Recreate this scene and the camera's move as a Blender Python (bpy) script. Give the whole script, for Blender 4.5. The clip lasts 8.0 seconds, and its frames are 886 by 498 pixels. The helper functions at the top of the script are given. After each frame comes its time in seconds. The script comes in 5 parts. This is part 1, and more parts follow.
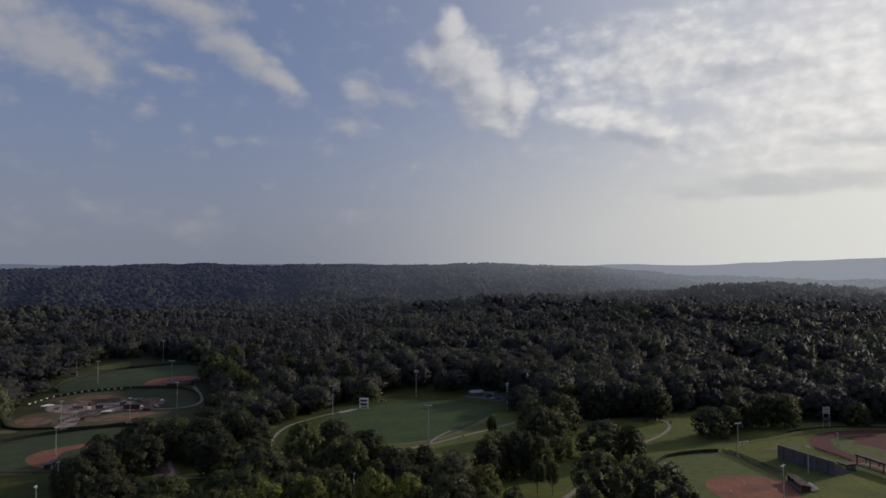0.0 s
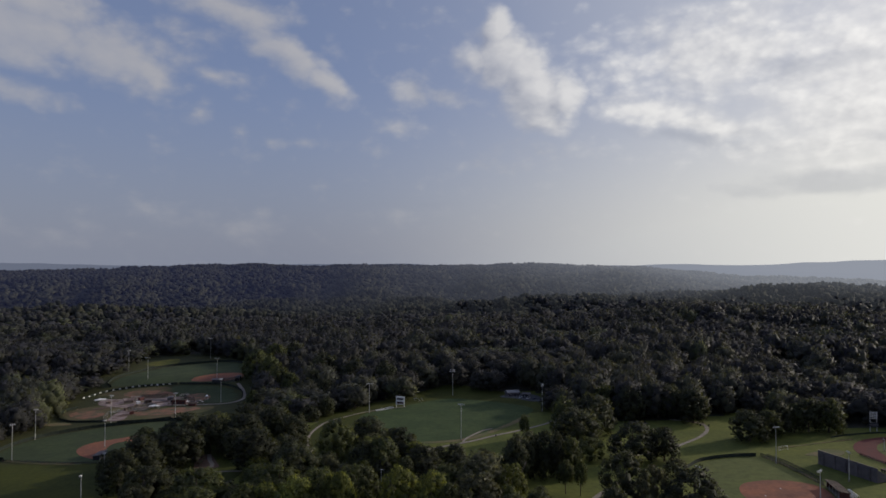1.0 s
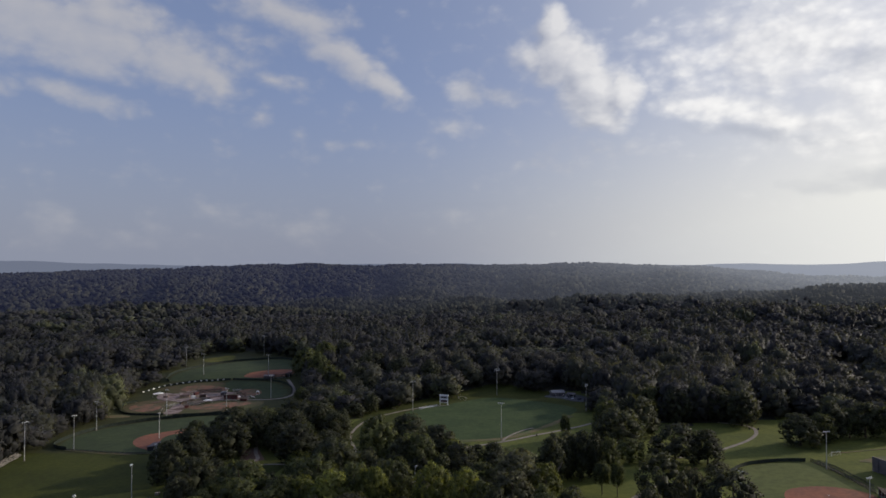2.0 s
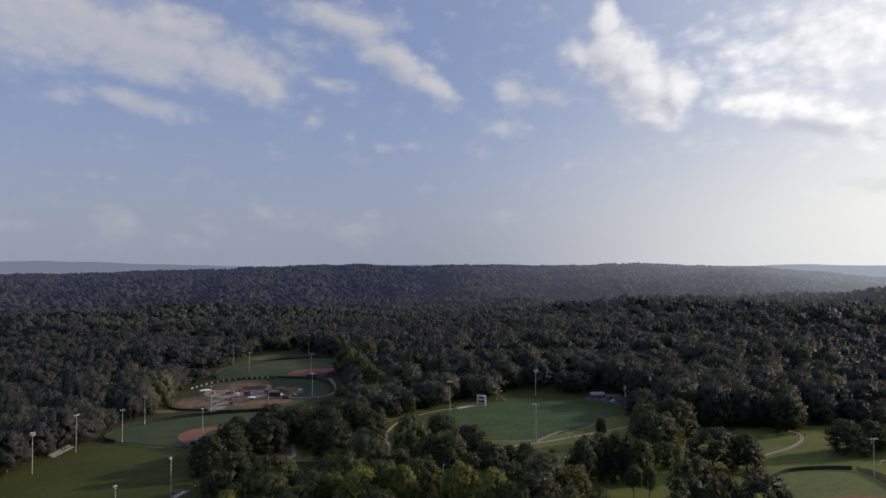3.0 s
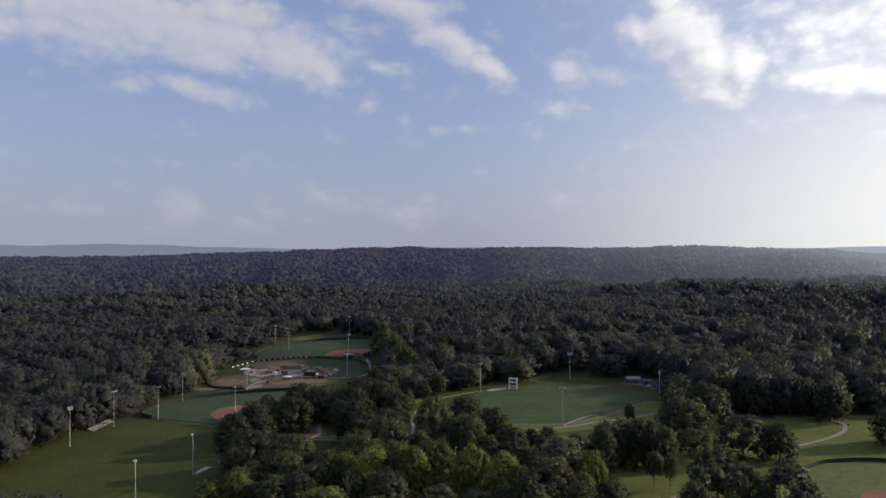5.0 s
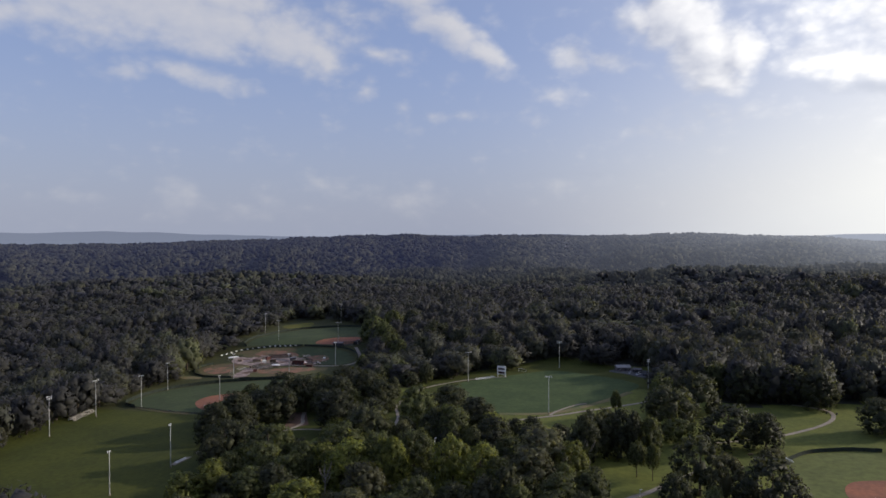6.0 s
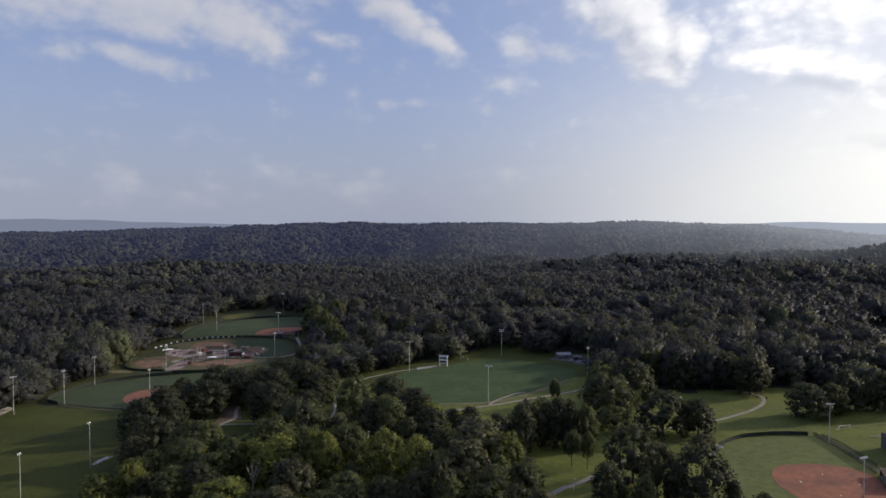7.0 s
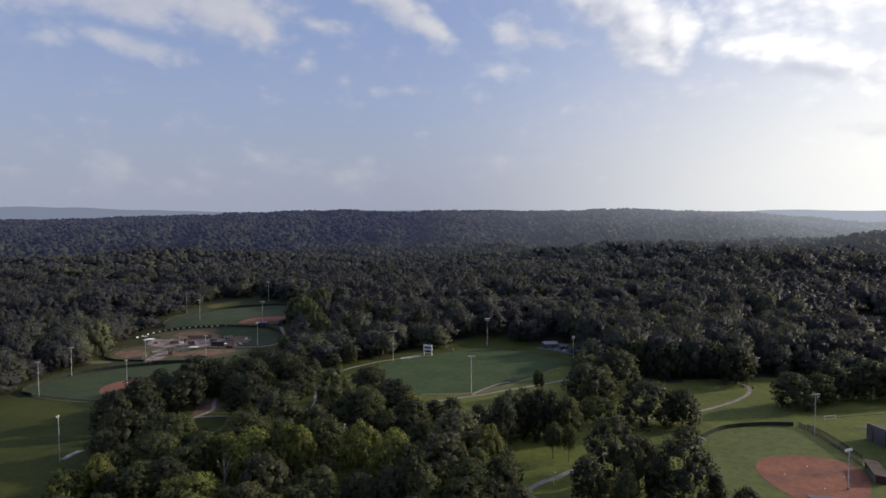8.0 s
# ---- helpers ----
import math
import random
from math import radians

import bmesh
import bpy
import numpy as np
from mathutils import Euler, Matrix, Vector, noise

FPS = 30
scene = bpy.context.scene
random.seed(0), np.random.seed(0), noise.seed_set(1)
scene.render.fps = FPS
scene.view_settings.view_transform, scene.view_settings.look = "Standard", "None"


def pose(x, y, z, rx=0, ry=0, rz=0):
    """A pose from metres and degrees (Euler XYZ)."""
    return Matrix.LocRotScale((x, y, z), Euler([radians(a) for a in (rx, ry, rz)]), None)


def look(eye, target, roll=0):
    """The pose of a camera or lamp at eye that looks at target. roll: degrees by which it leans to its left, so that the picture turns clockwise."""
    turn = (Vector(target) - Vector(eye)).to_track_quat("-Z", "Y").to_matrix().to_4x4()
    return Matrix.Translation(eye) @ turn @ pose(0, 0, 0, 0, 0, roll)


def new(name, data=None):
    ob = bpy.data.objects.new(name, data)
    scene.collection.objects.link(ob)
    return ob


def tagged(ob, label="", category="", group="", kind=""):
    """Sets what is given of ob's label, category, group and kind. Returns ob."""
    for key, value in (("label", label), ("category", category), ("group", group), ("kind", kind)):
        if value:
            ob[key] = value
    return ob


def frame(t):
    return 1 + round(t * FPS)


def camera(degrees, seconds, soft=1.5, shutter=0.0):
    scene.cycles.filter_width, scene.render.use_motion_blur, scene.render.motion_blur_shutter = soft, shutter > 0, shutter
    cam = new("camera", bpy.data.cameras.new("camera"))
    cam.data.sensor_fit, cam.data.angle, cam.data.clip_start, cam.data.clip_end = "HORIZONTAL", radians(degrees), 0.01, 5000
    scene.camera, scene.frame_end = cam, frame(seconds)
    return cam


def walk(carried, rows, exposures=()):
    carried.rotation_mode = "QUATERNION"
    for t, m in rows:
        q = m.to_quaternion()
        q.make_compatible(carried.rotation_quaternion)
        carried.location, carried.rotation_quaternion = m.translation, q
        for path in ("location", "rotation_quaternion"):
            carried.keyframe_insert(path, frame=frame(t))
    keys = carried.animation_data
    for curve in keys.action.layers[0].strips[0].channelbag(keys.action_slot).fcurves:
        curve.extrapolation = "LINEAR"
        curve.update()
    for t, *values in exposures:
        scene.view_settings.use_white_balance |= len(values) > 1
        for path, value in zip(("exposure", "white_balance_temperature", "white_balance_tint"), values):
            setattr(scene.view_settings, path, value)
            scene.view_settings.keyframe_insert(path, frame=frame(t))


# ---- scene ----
# ---- camera and its flight ----
PATH = [
    (0.0, pose(0.00, 0.00, 113.84, 91.51, -0.07, 0.00)),
    (0.5, pose(5.02, -1.28, 113.86, 91.45, -0.07, 1.90)),
    (1.0, pose(10.16, -2.47, 113.75, 91.51, -0.05, 4.06)),
    (1.5, pose(15.54, -3.53, 113.46, 91.49, -0.02, 6.47)),
    (3.0, pose(30.98, -2.47, 112.66, 91.57, -0.02, 13.03)),
    (3.5, pose(35.56, -0.40, 112.39, 91.49, -0.05, 14.80)),
    (4.0, pose(40.01, 2.06, 111.98, 91.14, 0.01, 16.27)),
    (4.5, pose(44.46, 5.00, 111.59, 90.63, -0.00, 17.61)),
    (6.0, pose(54.88, 17.95, 111.23, 89.03, 0.03, 17.59)),
    (6.5, pose(57.44, 22.78, 111.27, 88.50, 0.02, 15.47)),
    (7.0, pose(59.75, 27.62, 111.38, 87.99, 0.00, 13.36)),
    (7.5, pose(61.80, 32.41, 111.38, 87.45, -0.01, 12.60)),
    (8.0, pose(63.86, 37.40, 111.23, 86.95, 0.02, 12.70)),
]
EXPOSURES = [(0.0, -0.62), (1.0, -0.50), (1.5, -0.38), (3.0, -0.10), (3.5, 0.0), (4.5, 0.08), (6.0, 0.12), (8.0, 0.10)]
cam = camera(66.82, 8.0, soft=1.6)
walk(cam, PATH, EXPOSURES)

# ---- world, sun ----
SUN_AZ, SUN_EL = 61.0, 20.0          # degrees clockwise from +y, and above the horizon
SKY_STRENGTH, SUN_STRENGTH = 0.11, 3.7

# clouds: azimuth, elevation, half width, half height (degrees), tilt, weight
TOWER_CLOUD = [
    (0.8, 19.6, 1.2, 1.7, 0, 1.5), (-1.2, 17.4, 1.9, 1.5, 20, 1.1), (1.2, 17.2, 2.6, 2.2, 0, 1.6), (3.0, 16.0, 2.6, 2.1, -35, 1.6), (4.2, 14.4, 2.8, 2.2, -20, 1.7),
    (6.3, 14.2, 1.6, 1.7, 10, 1.5), (4.4, 12.5, 2.6, 1.2, -8, 1.2),
]
WEST_CLOUDS = [
    (-37.5, 17.0, 11.0, 2.5, -4, 1.25), (-44.0, 18.0, 10.0, 3.0, 0, 1.2), (-50.0, 16.2, 5.0, 1.8, 0, 0.75),
    (-30.5, 15.6, 4.6, 1.7, -14, 1.2), (-27.6, 14.8, 2.0, 1.1, -10, 1.0), (-35.0, 18.6, 5.0, 1.6, -8, 1.1),
    (-17.3, 17.3, 4.0, 1.4, -32, 1.2), (-14.0, 15.3, 2.4, 1.0, -28, 1.2), (-21.7, 20.2, 5.0, 1.3, -5, 1.0),
    (-23.0, 15.2, 2.6, 0.8, -4, 0.6), (-24.8, 18.2, 3.0, 1.2, 0, 0.5),
]
PUFFS = [
    (-37.4, 13.0, 3.8, 0.95, -12, 0.95), (-43.5, 12.6, 2.0, 0.9, 8, 0.5),
    (-6.8, 14.9, 2.0, 1.2, -10, 0.95), (-4.2, 14.4, 2.2, 0.8, -12, 0.8), (-7.6, 11.8, 2.6, 0.7, -6, 0.62),
    (-16.6, 10.4, 2.2, 0.6, -8, 0.44), (-24.0, 12.4, 1.2, 1.0, 0, 0.42),
    (-9.8, 9.9, 1.3, 0.8, 0, 0.36), (-20.8, 11.2, 1.0, 0.7, 0, 0.34), (0.5, 8.8, 3.6, 0.8, -8, 0.42), (4.6, 9.8, 4.2, 0.8, 0, 0.40),
]
LOW_CLOUDS = [
    (-38.8, 3.0, 2.2, 1.5, 0, 0.70), (-33.0, 2.4, 5.0, 0.8, 0, 0.36), (-20.0, 3.3, 2.2, 1.5, 0, 0.65), (-24.0, 4.0, 2.6, 1.0, 0, 0.34), (-7.5, 4.4, 3.2, 0.6, 0, 0.34), (-28.0, 4.4, 4.0, 1.0, 0, 0.32), (-46.0, 3.2, 4.5, 0.6, 0, 0.30),
]
SUNWARD_BANK = [
    (19.0, 16.5, 9.5, 3.6, 0, 0.92), (30.0, 13.0, 9.0, 6.5, 0, 1.2), (27.0, 9.2, 10.0, 1.6, 0, 0.8), (13.6, 12.8, 5.0, 1.5, -10, 0.95), (18.5, 11.0, 6.5, 1.2, -12, 0.8),
    (9.2, 18.0, 3.6, 0.8, 4, 0.45), (42.0, 14.0, 12.0, 9.0, 0, 0.9),
]
CLOUDS = TOWER_CLOUD + WEST_CLOUDS + PUFFS + LOW_CLOUDS + SUNWARD_BANK
# thin grey streaks lying before the bright bank
STREAKS = [(27.5, 6.5, 9.0, 1.0, 0, 0.9), (24.5, 15.0, 4.0, 0.9, 4, 0.8), (16.5, 10.2, 6.0, 0.6, -12, 0.6), (32.0, 9.2, 4.0, 0.6, 0, 0.7), (-8.0, 5.4, 9.0, 0.5, 0, 0.3)]


def link_math(nt, op, a, b=None, c=None, clamp=False):
    n = nt.nodes.new("ShaderNodeMath")
    n.operation, n.use_clamp = op, clamp
    for i, v in enumerate((a, b, c)):
        if v is None:
            continue
        if isinstance(v, (int, float)):
            n.inputs[i].default_value = v
        else:
            nt.links.new(v, n.inputs[i])
    return n.outputs[0]


def mix_colour(nt, fac, a, b, blend="MIX"):
    n = nt.nodes.new("ShaderNodeMix")
    n.data_type, n.blend_type = "RGBA", blend
    for i, v in ((0, fac), (6, a), (7, b)):
        if isinstance(v, (int, float)):
            n.inputs[i].default_value = v
        elif isinstance(v, tuple):
            n.inputs[i].default_value = (*v, 1) if len(v) == 3 else v
        else:
            nt.links.new(v, n.inputs[i])
    return n.outputs[2]


def step_range(nt, v, lo, hi):
    n = nt.nodes.new("ShaderNodeMapRange")
    n.interpolation_type = "SMOOTHSTEP"
    nt.links.new(v, n.inputs[0])
    n.inputs[1].default_value, n.inputs[2].default_value = lo, hi
    return n.outputs[0]


def noise_tex(nt, vec, scale, detail=4, rough=0.55, distort=0.0):
    n = nt.nodes.new("ShaderNodeTexNoise")
    n.inputs["Scale"].default_value, n.inputs["Detail"].default_value = scale, detail
    n.inputs["Roughness"].default_value, n.inputs["Distortion"].default_value = rough, distort
    nt.links.new(vec, n.inputs["Vector"])
    return n


def billow(nt, vec, scale):
    """Rounded heaps: high in the middle of each cell, creased between them."""
    n = nt.nodes.new("ShaderNodeTexVoronoi")
    n.voronoi_dimensions, n.feature = "2D", "SMOOTH_F1"
    n.inputs["Scale"].default_value, n.inputs["Detail"].default_value, n.inputs["Roughness"].default_value = scale, 2.0, 0.5
    n.inputs["Smoothness"].default_value = 0.35
    n.normalize = True
    nt.links.new(vec, n.inputs["Vector"])
    return link_math(nt, "SUBTRACT", 0.27, n.outputs["Distance"])


def sky_world():
    w = bpy.data.worlds.new("sky")
    w.use_nodes = True
    nt = w.node_tree
    nt.nodes.clear()
    out, bg = nt.nodes.new("ShaderNodeOutputWorld"), nt.nodes.new("ShaderNodeBackground")
    nt.links.new(bg.outputs[0], out.inputs[0])
    sky = nt.nodes.new("ShaderNodeTexSky")
    sky.sky_type, sky.sun_disc = "NISHITA", False
    sky.sun_elevation, sky.sun_rotation = radians(SUN_EL), radians(SUN_AZ)
    sky.altitude, sky.air_density, sky.dust_density, sky.ozone_density = 200, 1.0, 2.2, 2.0
    tc = nt.nodes.new("ShaderNodeTexCoord")
    sep = nt.nodes.new("ShaderNodeSeparateXYZ")
    nt.links.new(tc.outputs["Generated"], sep.inputs[0])
    az = link_math(nt, "MULTIPLY", link_math(nt, "ARCTAN2", sep.outputs[0], sep.outputs[1]), 57.2958)
    el = link_math(nt, "MULTIPLY", link_math(nt, "ARCSINE", sep.outputs[2]), 57.2958)
    comb = nt.nodes.new("ShaderNodeCombineXYZ")
    nt.links.new(az, comb.inputs[0])
    nt.links.new(el, comb.inputs[1])
    flat = comb.outputs[0]
    # billows push the outlines about
    stretch = nt.nodes.new("ShaderNodeMapping")
    stretch.inputs["Scale"].default_value = (0.75, 1.15, 1)
    nt.links.new(flat, stretch.inputs[0])
    puff = noise_tex(nt, stretch.outputs[0], 0.42, 6, 0.52, 0.2)
    moved = nt.nodes.new("ShaderNodeVectorMath")
    moved.operation = "ADD"
    moved.inputs[1].default_value = (0.55, 0.5, 0)
    nt.links.new(stretch.outputs[0], moved.inputs[0])
    puff_sun = noise_tex(nt, moved.outputs[0], 0.42, 5, 0.52, 0.2)
    curl = nt.nodes.new("ShaderNodeVectorMath")
    curl.operation = "MULTIPLY_ADD"
    nt.links.new(puff.outputs["Color"], curl.inputs[0])
    curl.inputs[1].default_value = (0.9, 0.9, 0)
    nt.links.new(stretch.outputs[0], curl.inputs[2])
    toward = nt.nodes.new("ShaderNodeVectorMath")
    toward.operation = "ADD"
    toward.inputs[1].default_value = (0.62, 0.62, 0)
    nt.links.new(curl.outputs[0], toward.inputs[0])
    heap, heap_sun = billow(nt, curl.outputs[0], 0.62), billow(nt, toward.outputs[0], 0.62)
    warp = noise_tex(nt, stretch.outputs[0], 0.3, 3, 0.5)
    shift = nt.nodes.new("ShaderNodeVectorMath")
    shift.operation = "MULTIPLY_ADD"
    nt.links.new(warp.outputs["Color"], shift.inputs[0])
    shift.inputs[1].default_value = (2.4, 1.6, 0)
    nt.links.new(flat, shift.inputs[2])

    def patches(rows, ahead=(0.0, 0.0)):
        field = None
        for a, e, w2, h2, tilt, weight in rows:
            m = nt.nodes.new("ShaderNodeMapping")
            m.vector_type = "TEXTURE"
            m.inputs["Location"].default_value = (a + 1.1 - ahead[0], e + 0.7 - ahead[1], 0)
            m.inputs["Rotation"].default_value = (0, 0, radians(tilt))
            m.inputs["Scale"].default_value = (w2 * 1.45, h2 * 1.45, 1)
            nt.links.new(shift.outputs[0], m.inputs[0])
            ln = nt.nodes.new("ShaderNodeVectorMath")
            ln.operation = "LENGTH"
            nt.links.new(m.outputs[0], ln.inputs[0])
            v = link_math(nt, "MULTIPLY_ADD", ln.outputs["Value"], -weight, weight)
            field = v if field is None else link_math(nt, "MAXIMUM", field, v)
        return field

    field = patches(CLOUDS)
    # scattered clouds all round, past the sector that the list names
    away = step_range(nt, link_math(nt, "ABSOLUTE", link_math(nt, "ADD", az, 6.0)), 52.0, 66.0)
    high = link_math(nt, "MULTIPLY", step_range(nt, el, 21.0, 28.0), 0.55)
    beyond = link_math(nt, "MAXIMUM", away, high)
    loose = link_math(nt, "MULTIPLY", link_math(nt, "SUBTRACT", noise_tex(nt, tc.outputs["Generated"], 3.0, 4, 0.6).outputs[0], 0.42), 2.2)
    field = link_math(nt, "MAXIMUM", field, link_math(nt, "MULTIPLY", loose, beyond))
    raw = link_math(nt, "ADD", field, link_math(nt, "MULTIPLY_ADD", heap, 0.75, link_math(nt, "MULTIPLY", link_math(nt, "SUBTRACT", puff.outputs[0], 0.5), 0.95)))
    dens = step_range(nt, raw, -0.02, 0.86)
    above = step_range(nt, el, 0.5, 8.0)
    dens = link_math(nt, "MULTIPLY", dens, link_math(nt, "MULTIPLY_ADD", above, 0.62, 0.34))
    relief = link_math(nt, "ADD", link_math(nt, "SUBTRACT", puff.outputs[0], puff_sun.outputs[0]), link_math(nt, "SUBTRACT", heap, heap_sun))
    # the side of each heap that looks to the sun is the lighter one
    sunny = link_math(nt, "SUBTRACT", patches(CLOUDS[:18]), patches(CLOUDS[:18], (1.0, 0.75)))
    lit = link_math(nt, "MULTIPLY_ADD", relief, 0.60, link_math(nt, "MULTIPLY_ADD", sunny, 0.60, 0.52), clamp=True)
    sky_col = mix_colour(nt, 1.0, sky.outputs[0], tuple(SKY_STRENGTH * c for c in (1.18, 1.06, 1.22)), "MULTIPLY")
    zenith = step_range(nt, el, 22.0, 60.0)
    sky_col = mix_colour(nt, 0.5, sky_col, mix_colour(nt, zenith, (0.292, 0.376, 0.606), (0.22, 0.33, 0.74)))
    # summer haze: pale towards the horizon, paler still towards the sun
    dot = nt.nodes.new("ShaderNodeVectorMath")
    dot.operation = "DOT_PRODUCT"
    nt.links.new(tc.outputs["Generated"], dot.inputs[0])
    dot.inputs[1].default_value = (math.sin(radians(SUN_AZ)) * math.cos(radians(SUN_EL)), math.cos(radians(SUN_AZ)) * math.cos(radians(SUN_EL)), math.sin(radians(SUN_EL)))
    near_sun = step_range(nt, dot.outputs["Value"], 0.18, 1.17)
    haze_col = mix_colour(nt, near_sun, (0.338, 0.368, 0.460), (1.36, 1.34, 1.23))
    low = link_math(nt, "SUBTRACT", 1.0, step_range(nt, el, -4.0, 17.0))
    veil = link_math(nt, "MULTIPLY_ADD", near_sun, 0.68, link_math(nt, "MULTIPLY", low, 0.92), clamp=True)
    sky_col = mix_colour(nt, veil, sky_col, haze_col)
    shade = mix_colour(nt, 0.6, sky_col, (0.50, 0.51, 0.565))
    bright = mix_colour(nt, 0.72, sky_col, mix_colour(nt, step_range(nt, dot.outputs["Value"], 0.2, 1.0), (0.66, 0.635, 0.625), (1.70, 1.66, 1.57)))
    cloud = mix_colour(nt, lit, shade, bright)
    streak = link_math(nt, "MULTIPLY", step_range(nt, link_math(nt, "ADD", patches(STREAKS), link_math(nt, "MULTIPLY", link_math(nt, "SUBTRACT", puff_sun.outputs[0], 0.5), 0.8)), 0.1, 0.7), 0.6)
    clouded = mix_colour(nt, dens, sky_col, cloud)
    nt.links.new(mix_colour(nt, streak, clouded, mix_colour(nt, 0.5, sky_col, (0.34, 0.38, 0.48))), bg.inputs[0])
    bg.inputs[1].default_value = 1.0
    scene.world = w


sky_world()
az, el = radians(SUN_AZ), radians(SUN_EL)
sun_dir = Vector((math.sin(az) * math.cos(el), math.cos(az) * math.cos(el), math.sin(el)))
sun_data = bpy.data.lights.new("sun", "SUN")
sun_data.energy, sun_data.angle, sun_data.color = SUN_STRENGTH, radians(1.2), (1.0, 0.90, 0.76)
sun = new("sun", sun_data)
sun.matrix_world = look(sun_dir * 600, (0, 0, 0))


# ---- materials ----
def material(name, colour, rough=0.8, spread=0.15, scale=0.5, second=None, fine=6.0, bump=0.0, spec=0.3, metal=0.0, per="none", sheen=0.0, through_light=0.0, deep=0.1, tint=0.9):
    """A surface with two scales of variation; per: object or island adds a random tint of its own."""
    m = bpy.data.materials.new(name)
    m.use_nodes = True
    nt = m.node_tree
    p = nt.nodes["Principled BSDF"]
    geo = nt.nodes.new("ShaderNodeNewGeometry")
    pos = geo.outputs["Position"]
    big, small = noise_tex(nt, pos, scale, 3), noise_tex(nt, pos, fine, 4, 0.65)
    second = second or tuple(c * (1 - 2 * spread) for c in colour)
    col = mix_colour(nt, step_range(nt, big.outputs[0], 0.32, 0.68), colour, second)
    tone = link_math(nt, "MULTIPLY_ADD", small.outputs[0], 2 * spread, 1 - spread)
    if per != "none":
        if per == "object":
            rnd = nt.nodes.new("ShaderNodeObjectInfo").outputs["Random"]
        else:
            rnd = geo.outputs["Random Per Island"]
        tone = link_math(nt, "MULTIPLY", tone, link_math(nt, "MULTIPLY_ADD", rnd, tint, 1 - tint / 2))
        if per == "island":
            own = nt.nodes.new("ShaderNodeObjectInfo").outputs["Random"]
            tone = link_math(nt, "MULTIPLY", tone, link_math(nt, "MULTIPLY_ADD", own, 0.5, 0.75))
    grey = nt.nodes.new("ShaderNodeCombineColor")
    for i in range(3):
        nt.links.new(tone, grey.inputs[i])
    col = mix_colour(nt, 1.0, col, grey.outputs[0], "MULTIPLY")
    nt.links.new(col, p.inputs["Base Color"])
    p.inputs["Roughness"].default_value, p.inputs["Metallic"].default_value = rough, metal
    p.inputs["Specular IOR Level"].default_value = spec
    # violet-blue sheen on foliage imitates a haze veil at flat angles
    if sheen:
        p.inputs["Sheen Weight"].default_value, p.inputs["Sheen Roughness"].default_value = sheen, 0.8
        p.inputs["Sheen Tint"].default_value = (0.76, 0.74, 1.0, 1)
    if bump:
        b = nt.nodes.new("ShaderNodeBump")
        b.inputs["Strength"].default_value, b.inputs["Distance"].default_value = bump, deep
        nt.links.new(small.outputs[0], b.inputs["Height"])
        nt.links.new(b.outputs[0], p.inputs["Normal"])
    if through_light:
        out = nt.nodes["Material Output"]
        tr, mx = nt.nodes.new("ShaderNodeBsdfTranslucent"), nt.nodes.new("ShaderNodeMixShader")
        nt.links.new(mix_colour(nt, 1.0, col, (1.55, 1.45, 0.95), "MULTIPLY"), tr.inputs[0])
        mx.inputs[0].default_value = through_light
        nt.links.new(p.outputs[0], mx.inputs[1])
        nt.links.new(tr.outputs[0], mx.inputs[2])
        nt.links.new(mx.outputs[0], out.inputs[0])
    return m


def netting(name, colour, open_share):
    m = material(name, colour, 0.6, 0.1)
    nt = m.node_tree
    tr, mx = nt.nodes.new("ShaderNodeBsdfTransparent"), nt.nodes.new("ShaderNodeMixShader")
    mx.inputs[0].default_value = open_share
    nt.links.new(nt.nodes["Principled BSDF"].outputs[0], mx.inputs[1])
    nt.links.new(tr.outputs[0], mx.inputs[2])
    nt.links.new(mx.outputs[0], nt.nodes["Material Output"].inputs[0])
    return m


def leaf(name, a, b, light, sheen):
    return material(name, a, 0.6, 0.22, 0.10, b, 0.8, bump=0.2, deep=0.4, spec=0.25, per="island", through_light=light, sheen=sheen)


def canopy(name, a, b):
    return material(name, a, 0.6, 0.22, 0.06, b, 0.6, bump=0.2, deep=0.6, spec=0.22, per="island", through_light=0.5, sheen=0.09, tint=0.35)


LEAF = [leaf("leaf_deep", (0.049, 0.055, 0.024), (0.034, 0.039, 0.020), 0.48, 0.03), leaf("leaf_mid", (0.077, 0.089, 0.030), (0.055, 0.065, 0.025), 0.50, 0.03),
        leaf("leaf_bright", (0.133, 0.148, 0.034), (0.097, 0.109, 0.029), 0.50, 0.02), leaf("leaf_olive", (0.089, 0.091, 0.045), (0.064, 0.066, 0.035), 0.48, 0.03)]
# canopy of the big woods: its bluish, flat-angle sky sheen stands in for haze
WOOD_LEAF = [canopy("canopy_deep", (0.039, 0.039, 0.030), (0.026, 0.027, 0.023)), canopy("canopy_mid", (0.057, 0.061, 0.034), (0.041, 0.043, 0.027)),
             canopy("canopy_bright", (0.098, 0.109, 0.045), (0.069, 0.075, 0.037)), canopy("canopy_olive", (0.068, 0.068, 0.040), (0.048, 0.049, 0.031))]
LITTER = material("forest_floor", (0.036, 0.032, 0.022), 0.95, 0.25, 0.08, (0.024, 0.026, 0.016), 1.0)
BARK = material("bark", (0.11, 0.085, 0.06), 0.9, 0.3, 1.5, bump=0.6)
PALE_BARK = material("dead_wood", (0.34, 0.30, 0.25), 0.85, 0.25, 1.5, bump=0.5)
# deeper lawn green; on sheets beside the trees it stands in for shade
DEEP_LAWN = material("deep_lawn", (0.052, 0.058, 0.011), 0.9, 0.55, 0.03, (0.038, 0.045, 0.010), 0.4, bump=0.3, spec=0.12)
